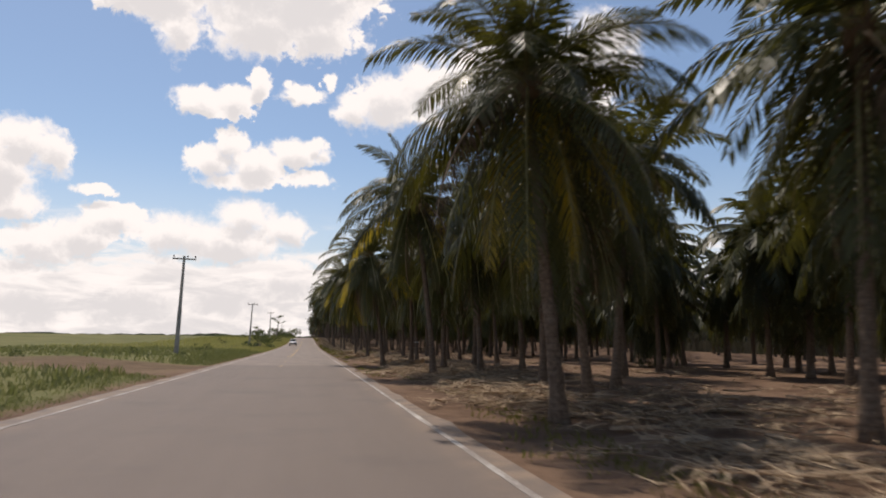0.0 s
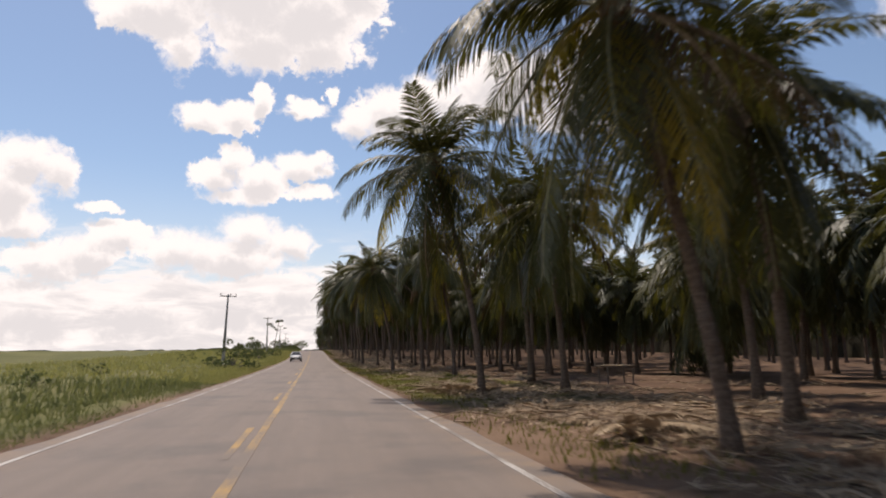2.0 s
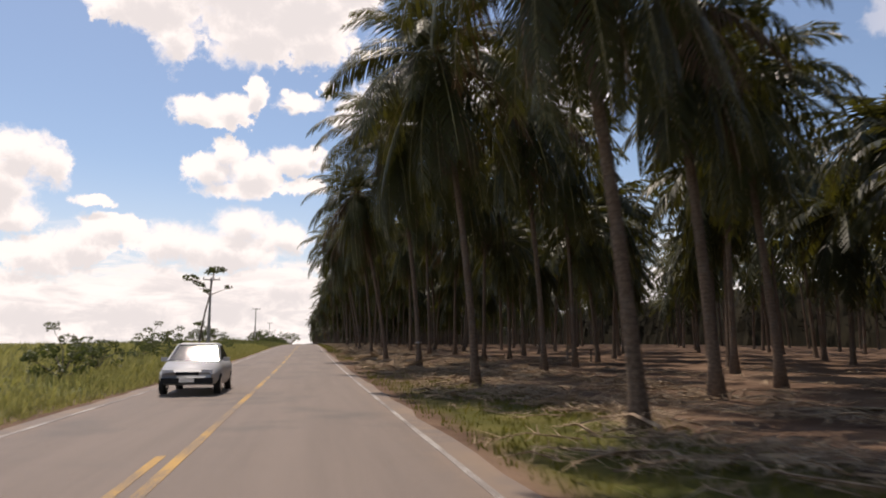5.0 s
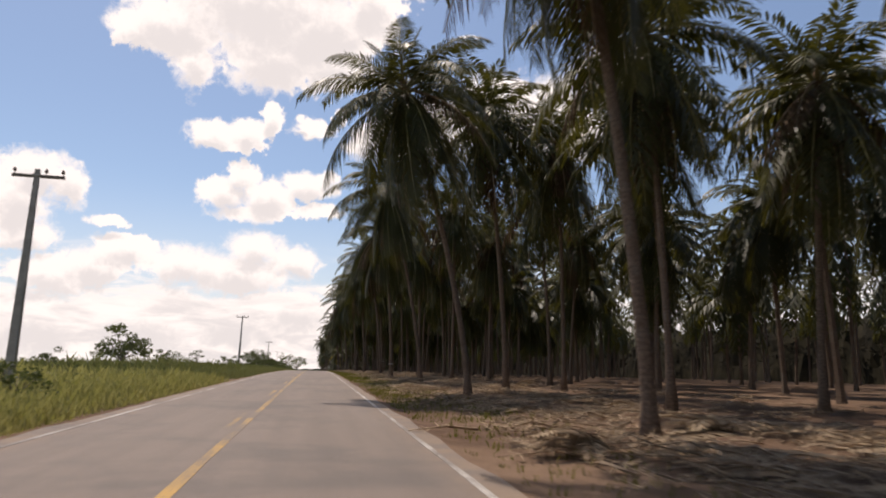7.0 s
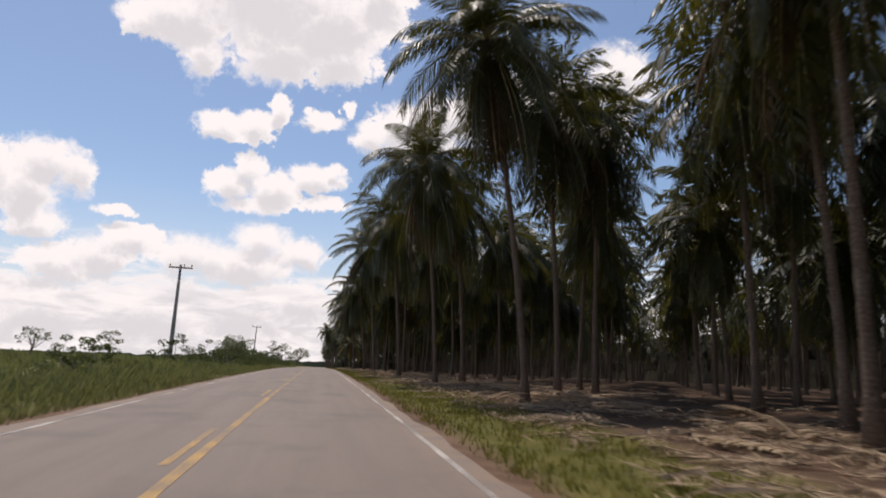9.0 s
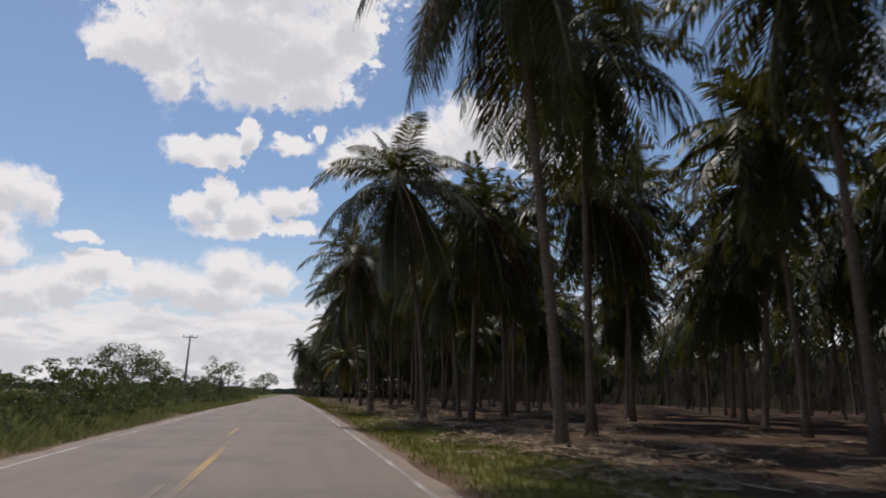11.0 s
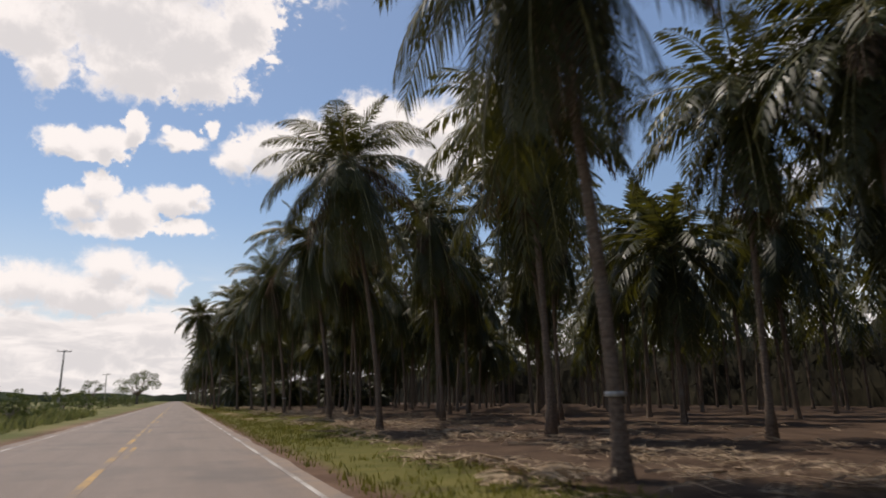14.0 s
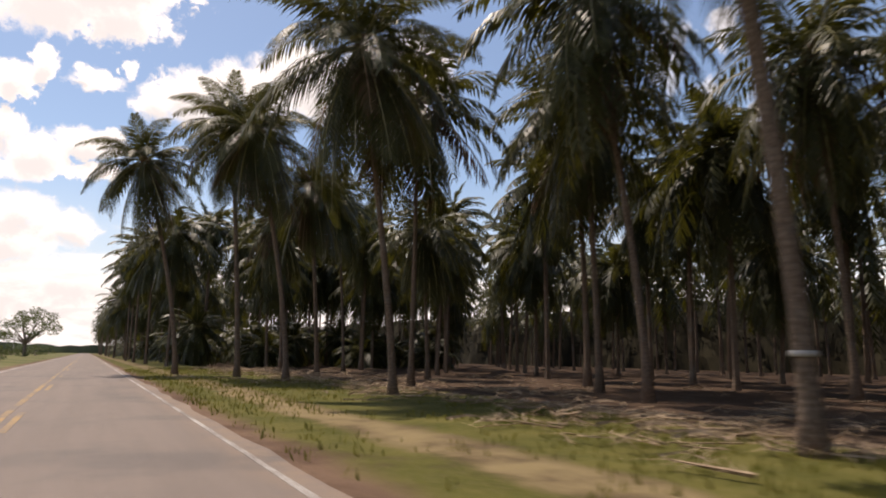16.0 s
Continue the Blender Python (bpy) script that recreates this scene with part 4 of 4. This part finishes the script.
for k in range(74):                          # the thicket along the road
    y = 326 + 1.9 * k + r.uniform(-1, 1)
    x = -8.2 - abs(r.normal(0, 2.4)) - (1.5 if y > 425 else 0)
    tree("thicket_shrub", x, y, BUSH[k % 4], "dark green shrub of the dense roadside thicket", r.uniform(0, 360), r.uniform(0.75, 1.3) * (1.0 if y < 400 else 0.8))
for k in range(78):                          # its low edge beside the asphalt
    y = 322 + 1.3 * k + r.uniform(-0.6, 0.6)
    tree("thicket_shrub", -6.5 - r.uniform(0, 1.0), y, BUSH[k % 4], "low dark green shrub at the edge of the roadside thicket", r.uniform(0, 360), r.uniform(0.36, 0.58))
for k in range(16):
    tree("thicket_shrub", -13.5 - r.uniform(0, 4), 446 + 1.6 * k, BUSH[k % 4], "dark green shrub of a high roadside thicket", r.uniform(0, 360), r.uniform(1.2, 1.9))
for k in range(34):
    y = 480 + 9.0 * k
    tree("far_shrub", -8.5 - r.uniform(0, 8) - (y - 480) * 0.01, y, LOW_BUSH[k % 4], "dark shrub beside the far road", r.uniform(0, 360), r.uniform(0.8, 1.5))
for k in range(26):
    y = 20 + 11.0 * k
    tree("field_shrub", -9.0 - abs(r.normal(0, 9)), y + r.uniform(-4, 4), LOW_BUSH[k % 4], "low green shrub in the grass field", r.uniform(0, 360), r.uniform(0.28, 0.55))

# Low wooded ridge along the horizon.
v, f = [], []
stations = np.linspace(-78, 3, 170)
for k, q in enumerate(stations):
    d = 900 + 120 * math.sin(q * 0.21) + 60 * math.sin(q * 0.9)
    x, y = math.sin(radians(q)) * d, math.cos(radians(q)) * d + 250
    top = 7.0 + 3.0 * noise.noise((q * 0.35, 0, 0)) + 2.2 * noise.noise((q * 1.7, 3, 0)) + 1.0 * noise.noise((q * 5.1, 7, 0)) + float(rise(y))
    out = Vector((x, y - 250, 0)).normalized()
    for back, h in ((-8, -2), (-4, 0.55 * top), (2, top), (14, top * 0.93), (40, -2)):
        jig = 1.2 * noise.noise((q * 3.0, back, 1.0))
        v.append((x + out.x * back, y + out.y * back, h + (jig if h > 0 else 0)))
for k in range(len(stations) - 1):
    for s in range(4):
        b = k * 5 + s
        f.append((b, b + 5, b + 6, b + 1))
single("far_woods", mesh_of("far_woods", v, f, [FAR_GREEN], smooth=False), "low dark wooded ridge along the horizon", "woods", "stuff")


# ---- grass ----
def blades(name, count, where, height, width, mat, label, seed, lumps=3):
    """Blades in tufts; where(r) gives a tuft's x, y and a height factor, or None."""
    r = np.random.default_rng(seed)
    verts, faces = [], []
    for _ in range(count):
        spot = where(r)
        if spot is None:
            continue
        x, y, grow = spot
        z = float(land(x, y)) - 0.02
        for _ in range(lumps):
            q, tall = r.uniform(0, 2 * math.pi), height * grow * r.uniform(0.5, 1.25)
            bx, by = x + r.normal(0, 0.10), y + r.normal(0, 0.10)
            cx, cy, lean = math.cos(q), math.sin(q), tall * r.uniform(0.1, 0.65)
            w, b = width * (0.7 + 0.6 * grow) * r.uniform(0.7, 1.3), len(verts)
            verts += [(bx - cy * w, by + cx * w, z), (bx + cy * w, by - cx * w, z),
                      (bx + cx * lean * 0.4 + cy * w * 0.7, by + cy * lean * 0.4 - cx * w * 0.7, z + tall * 0.62), (bx + cx * lean, by + cy * lean, z + tall)]
            faces += [(0 + b, 1 + b, 2 + b), (0 + b, 2 + b, 3 + b)]
    return single(name, mesh_of(name, verts, faces, [mat]), label, "grass", "stuff")


def lush(x, y):
    return math.sin(x * 0.7 + 2 * math.sin(y * 0.11)) + math.sin(y * 0.23 + math.sin(x * 0.4)) + 0.6 * math.sin(y * 0.9 + x)


def right_verge(r):
    y = r.uniform(60, 535)
    reach = np.interp(y, (60, 76, 82, 104, 112, 240, 420, 445, 480), (6.0, 6.4, 9.4, 9.4, 6.5, 6.4, 6.4, 8.2, 12.0))
    x = r.uniform(2.75, reach)
    dense = float(np.interp(y, (60, 76, 100, 150, 172, 205, 240, 262, 535), (0.15, 1.0, 1.0, 0.6, 0.14, 0.25, 0.8, 0.95, 1.0)))
    if r.random() > dense or lush(x, y) < r.uniform(-1.9, 0.2) - (1.6 if 80 < y < 106 else 0.0):
        return None
    return x, y, r.uniform(0.5, 1.2)


def bare_edge(r):
    y, x = r.uniform(-5, 240), r.uniform(2.75, 4.6)
    if lush(x * 2, y) < r.uniform(-0.4, 2.2):
        return None
    return x, y, r.uniform(0.5, 1.1)


def on_drive(x, y):
    """The dirt track that joins from the field."""
    return x > -17 and abs(x * 0.5 + y - 32.0) < 6.0


def left_verge(low, high):
    def where(r):
        y = r.uniform(low, high)
        x = -5.15 - abs(r.normal(0, 1.7))
        grow = float(np.interp(y, (0, 150, 180, 210, 330), (0.45, 0.7, 1.5, 1.5, 1.1))) * min(1.0, 0.35 + (-5.1 - x) * 0.5)
        if on_drive(x, y) or lush(x, y) < r.uniform(-2.2, -0.2):
            return None
        return x, y, grow
    return where


def left_field(low, high):
    def where(r):
        y = r.uniform(low, high)
        x = -7.0 - r.random() ** 1.6 * 26
        grow = float(np.interp(y, (0, 150, 185, 215, 330), (0.6, 0.8, 1.2, 1.25, 1.1)))
        return None if on_drive(x, y) else (x, y, grow * (1.25 if lush(x, y) > 0.4 else 0.8))
    return where


def tall_weeds(r):
    y = r.uniform(243, 272)
    x = -8.0 - r.random() ** 1.4 * 9
    return None if lush(x * 1.7, y) < r.uniform(-0.6, 1.2) else (x, y, r.uniform(0.7, 1.2))


blades("verge_grass", 38000, right_verge, 0.17, 0.012, GRASS, "short yellow-green grass on the verge", 51)
blades("bare_verge_grass", 11000, bare_edge, 0.14, 0.012, GRASS, "sparse dry grass at the sandy road edge", 52)
blades("roadside_grass", 14000, left_verge(90, 240), 0.40, 0.014, GRASS_FIELD, "tall green and straw grass along the road", 53)
blades("roadside_weeds", 6000, left_verge(-5, 90), 0.38, 0.014, GRASS_WEED, "dull green grass along the road", 55)
blades("roadside_weeds", 12000, left_verge(240, 420), 0.42, 0.015, GRASS_WEED, "dull green grass and weeds along the road", 56)
blades("field_grass", 8500, left_field(90, 240), 0.50, 0.028, GRASS_FIELD, "tall green grass covering the field", 54)
blades("field_weeds", 5500, left_field(0, 90), 0.48, 0.028, GRASS_WEED, "dull green grass covering the field", 57)
blades("field_weeds", 12000, left_field(240, 480), 0.50, 0.028, GRASS_WEED, "dull green weeds covering the field", 58)
blades("tall_weeds", 600, tall_weeds, 1.05, 0.016, GRASS_WEED, "tall thin seeding weeds standing over the field", 59, 5)


# ---- dry fronds on the ground ----
def heap(x, y):
    """Where fallen fronds have been raked together, along the rows."""
    return math.sin(x * 1.26 + 0.6) + math.sin(y * 0.5 + 1.3 * math.sin(x)) * 0.8


def litter_mesh(name, spots, seed, mats):
    """Fallen frond pieces and stems lying about, as flat ragged combs."""
    r = np.random.default_rng(seed)
    soup = Soup()
    for x, y, size in spots:
        q = r.uniform(0, 2 * math.pi)
        d, s = Vector((math.cos(q), math.sin(q), 0)), Vector((-math.sin(q), math.cos(q), 0))
        z = float(land(x, y))
        length = size * r.uniform(0.6, 1.4)
        here = Vector((x, y, z + r.uniform(0.02, 0.12) + (r.uniform(0, 0.16) if heap(x, y) > 1.1 else 0.0)))
        lift = r.uniform(-0.03, 0.14)
        ends = [here, here + d * length * 0.5 + Vector((0, 0, lift)), here + d * length + s * r.uniform(-0.3, 0.3) * length + Vector((0, 0, r.uniform(-0.04, 0.05)))]
        stout = r.choice((1.0, 1.0, 2.0))
        soup.tube(ends, [0.020 * stout, 0.014 * stout, 0.006], 3, 1, False)
        for k in range(int(8 + size * 13)):
            t = r.uniform(0.05, 1.0)
            p = ends[0].lerp(ends[1], t * 2) if t < 0.5 else ends[1].lerp(ends[2], t * 2 - 1)
            hand = r.choice((-1, 1))
            tip = p + (s * hand * r.uniform(0.5, 1.0) + d * r.uniform(-0.2, 0.9)) * r.uniform(0.25, 0.70)
            tip.z = max(p.z + r.uniform(-0.10, 0.13), float(z) + 0.015)
            w = d * r.uniform(0.008, 0.020)
            soup.add([tuple(p - w), tuple(p + w), tuple(tip)], [(0, 1, 2)], 0)
    return soup.mesh(name, mats)


r = np.random.default_rng(61)
spots = []
while len(spots) < 10500:
    y = r.uniform(0, 535)
    x = edge(y) + (r.uniform(-3.2, 5.0) if r.random() < 0.55 else r.uniform(-1.6, 20.0) * r.random() ** 0.8)
    grown_over = float(np.interp(y, (0, 78, 84, 102, 112, 165, 190, 240, 330, 400, 535), (1.0, 1.0, 0.35, 0.35, 0.7, 1.0, 1.0, 0.85, 0.5, 0.45, 0.4)))
    if r.random() > grown_over or heap(x, y) < r.uniform(-1.2, 1.5) or x < 3.0 or (x < 4.2 and r.random() < 0.4):
        continue
    spots.append((x, y, r.uniform(0.5, 1.6)))
single("fallen_frond_litter", litter_mesh("fallen_frond_litter", spots, 62, [LITTER, RACHIS_DRY]), "grey-brown fallen palm fronds and stems on the soil", "palm litter", "stuff")

FALLEN = [frond_mesh("fallen_frond", 3.2, 4, 8, 38, 640 + k, [LITTER, RACHIS_DRY], 0.62, 1, 0.15, 0.034) for k in range(3)]
BIG = [(4.3, 34.0), (6.4, 26.0), (8.6, 24.5), (6.8, 57.5), (4.9, 68.0), (8.8, 70.0), (6.2, 81.5), (7.0, 113.0), (5.2, 127.0), (4.7, 168.5), (5.4, 171.0), (8.0, 176.0),
       (4.8, 183.0), (6.8, 186.5), (9.0, 190.0), (5.0, 198.5), (8.8, 204.0), (6.2, 214.0), (9.8, 221.0), (6.8, 231.0), (5.3, 236.0), (9.0, 250.0), (8.2, 268.0), (10.5, 276.0), (9.0, 290.0)]
for k in range(48):                          # more of them along the rows
    y = r.uniform(20, 310)
    BIG.append((edge(y) + r.uniform(-0.8, 5.5), y if not 78 < y < 106 else y + 80))
for k, (x, y) in enumerate(BIG):
    ob = single("fallen_frond", FALLEN[k % 3], "dry brown palm frond fallen on the soil", "palm frond", "", "fallen fronds")
    ob.matrix_world = pose(x, y, float(land(x, y)) + 0.07, r.uniform(-8, 8), r.uniform(-2, 4), r.uniform(0, 360))


# Heaps of dry fronds raked together beside the trunks.
LONG_DRY = [frond_mesh("heaped_frond", 2.6 + 0.3 * k, 16 + 6 * k, 34, 40, 660 + k, [LITTER, RACHIS_DRY], 0.66, 1, 0.25, 0.034) for k in range(3)]
HEAPS = [(6.2, 38.6, 0.50), (4.9, 64.5, 0.56), (4.7, 77.8, 0.62), (6.6, 76.8, 0.56), (8.9, 82.6, 0.50), (10.9, 90.8, 0.43), (5.0, 173.4, 0.65), (4.3, 174.8, 0.50), (5.1, 186.3, 0.50),
         (11.4, 178.8, 0.50), (5.4, 190.2, 0.62), (5.1, 205.1, 0.56), (9.7, 209.3, 0.50), (5.9, 240.8, 0.56), (13.9, 239.2, 0.50), (6.3, 278.4, 0.43), (9.7, 267.2, 0.50), (13.4, 273.3, 0.50),
         (11.1, 283.6, 0.43), (7.8, 439.1, 0.37), (5.9, 417.4, 0.43)]
for x, y, scale in HEAPS:
    root = thing("frond_heap", "heap of dry straw-coloured palm fronds raked up on the soil", "palm fronds", (x, y, float(land(x, y))), "heaps of dry fronds", r.uniform(0, 360))
    spread = r.uniform(90, 200)
    for k in range(7):
        part("frond", LONG_DRY[k % 3], root, "", pose(r.uniform(-0.35, 0.35), r.uniform(-0.35, 0.35), 0.05 + 0.03 * k, r.uniform(-18, 18), r.uniform(-2, 9), spread * k / 7 + r.uniform(-12, 12)) @ Matrix.Scale(scale * r.uniform(0.7, 1.1), 4))


# ---- plank tables under the palms ----
def plank_table(x, y, turn, length=1.7, depth=0.9, high=0.85):
    root = thing("plank_table", "rough table of pale weathered planks on thin wooden legs", "table", (x, y, float(land(x, y))), "plank tables", turn)
    legs, board, rail = Soup(), Soup(), Soup()
    legs.tube([(0, 0, -0.1), (0.02, 0, 0.4), (0, 0.01, high - 0.06)], [0.045, 0.04, 0.04], 6)
    board.box((0, 0, 0), (length / 9, depth, 0.025))
    rail.box((0, 0, 0), (length, 0.06, 0.07))
    leg_me, board_me, rail_me = legs.mesh("table_leg", [WOOD]), board.mesh("plank", [PLANK]), rail.mesh("rail", [WOOD])
    for sx in (-1, 1):
        for sy in (-1, 1):
            part("leg", leg_me, root, "", Matrix.Translation((sx * (length / 2 - 0.12), sy * (depth / 2 - 0.1), 0)))
    for sy in (-1, 1):
        part("rail", rail_me, root, "", Matrix.Translation((0, sy * (depth / 2 - 0.1), high - 0.04)))
    rr = np.random.default_rng(int(y))
    for k in range(8):
        part("plank", board_me, root, "", pose((k - 3.5) * length / 8 + rr.uniform(-0.02, 0.02), rr.uniform(-0.06, 0.06), high + 0.012, 0, rr.uniform(-1.5, 1.5), rr.uniform(-3, 3)))


plank_table(13.9, 84.0, 12)
plank_table(19.5, 183.0, -20, 1.9, 1.0, 0.9)


# ---- the white car in the other lane ----
def car(x, y):
    root = thing("car", "white compact saloon car on the asphalt in the other lane", "car", (x, y, float(rise(y))), "", 180)
    sections = [(-2.05, 0.70, 0.42, 0.72), (-1.98, 0.78, 0.34, 0.92), (-1.45, 0.82, 0.26, 0.98), (-0.6, 0.83, 0.24, 0.97), (0.5, 0.83, 0.24, 0.95), (1.2, 0.82, 0.25, 0.90), (1.85, 0.76, 0.32, 0.74), (2.02, 0.66, 0.42, 0.62)]
    v, f = [], []
    for sy, half, low, high in sections:
        for px, pz in ((-half * 0.9, low), (-half, low + 0.12), (-half, low + (high - low) * 0.7), (-half * 0.88, high), (0, high + 0.03),
                       (half * 0.88, high), (half, low + (high - low) * 0.7), (half, low + 0.12), (half * 0.9, low)):
            v.append((px, sy, pz))
    m = 9
    for k in range(len(sections) - 1):
        f += [(k * m + s, k * m + (s + 1) % m, (k + 1) * m + (s + 1) % m, (k + 1) * m + s) for s in range(m)]
    f += [tuple(range(m)), tuple(range((len(sections) - 1) * m, len(sections) * m))[::-1]]
    body = part("body", mesh_of("car_body", v, f, [CAR_PAINT], smooth=True), root)
    cab = Soup()
    lower = [(-0.72, -1.35, 0.95), (0.72, -1.35, 0.95), (0.74, 0.95, 0.93), (-0.74, 0.95, 0.93)]
    upper = [(-0.56, -0.85, 1.40), (0.56, -0.85, 1.40), (0.56, 0.15, 1.42), (-0.56, 0.15, 1.42)]
    cab.add(lower + upper, [(0, 1, 5, 4), (1, 2, 6, 5), (2, 3, 7, 6), (3, 0, 4, 7)], 0)
    part("cabin_glass", cab.mesh("cabin_glass", [CAR_GLASS]), root, "dark windscreen and side windows")
    roof = Soup()
    roof.add([(-0.58, -0.90, 1.395), (0.58, -0.90, 1.395), (0.58, 0.20, 1.415), (-0.58, 0.20, 1.415), (-0.48, -0.75, 1.46), (0.48, -0.75, 1.46), (0.48, 0.05, 1.47), (-0.48, 0.05, 1.47)],
             [(0, 1, 5, 4), (1, 2, 6, 5), (2, 3, 7, 6), (3, 0, 4, 7), (4, 5, 6, 7), (3, 2, 1, 0)])
    part("roof", roof.mesh("car_roof", [CAR_PAINT]), root)
    for sx in (-1, 1):
        post = Soup()
        post.tube([(sx * 0.73, 0.93, 0.93), (sx * 0.57, 0.17, 1.42)], [0.035, 0.035], 5)
        part("windscreen_post", post.mesh("post", [CAR_PAINT]), root)
        lamp = Soup()
        lamp.box((sx * 0.52, 1.955, 0.64), (0.30, 0.10, 0.13))
        part("headlight", lamp.mesh("headlight", [LENS]), root, "clear glass headlight")
        mirror = Soup()
        mirror.box((sx * 0.88, 0.62, 0.98), (0.18, 0.10, 0.12))
        part("wing_mirror", mirror.mesh("mirror", [CAR_PAINT]), root)
    bumper, grille, plate = Soup(), Soup(), Soup()
    bumper.box((0, 2.0, 0.40), (1.36, 0.12, 0.16))
    grille.box((0, 1.99, 0.60), (0.62, 0.08, 0.09))
    plate.box((0, 2.065, 0.42), (0.40, 0.012, 0.12))
    part("bumper", bumper.mesh("bumper", [RUBBER]), root, "dark plastic bumper")
    part("grille", grille.mesh("grille", [RUBBER]), root, "black grille")
    part("number_plate", plate.mesh("plate", [CHROME]), root, "plain grey plate")
    tyre, rim = Soup(), Soup()
    tyre.tube([(-0.09, 0, 0), (-0.085, 0, 0), (0.085, 0, 0), (0.09, 0, 0)], [0.24, 0.29, 0.29, 0.24], 18)
    rim.tube([(-0.095, 0, 0), (-0.05, 0, 0), (0.05, 0, 0), (0.095, 0, 0)], [0.19, 0.10, 0.10, 0.19], 12)
    tyre_me, rim_me = tyre.mesh("tyre", [RUBBER], True), rim.mesh("rim", [CHROME])
    for sx in (-1, 1):
        for sy in (-1.25, 1.28):
            wheel = part("wheel", tyre_me, root, "black tyre", Matrix.Translation((sx * 0.74, sy, 0.29)))
            part("rim", rim_me, wheel)


car(-3.0, 158.5)
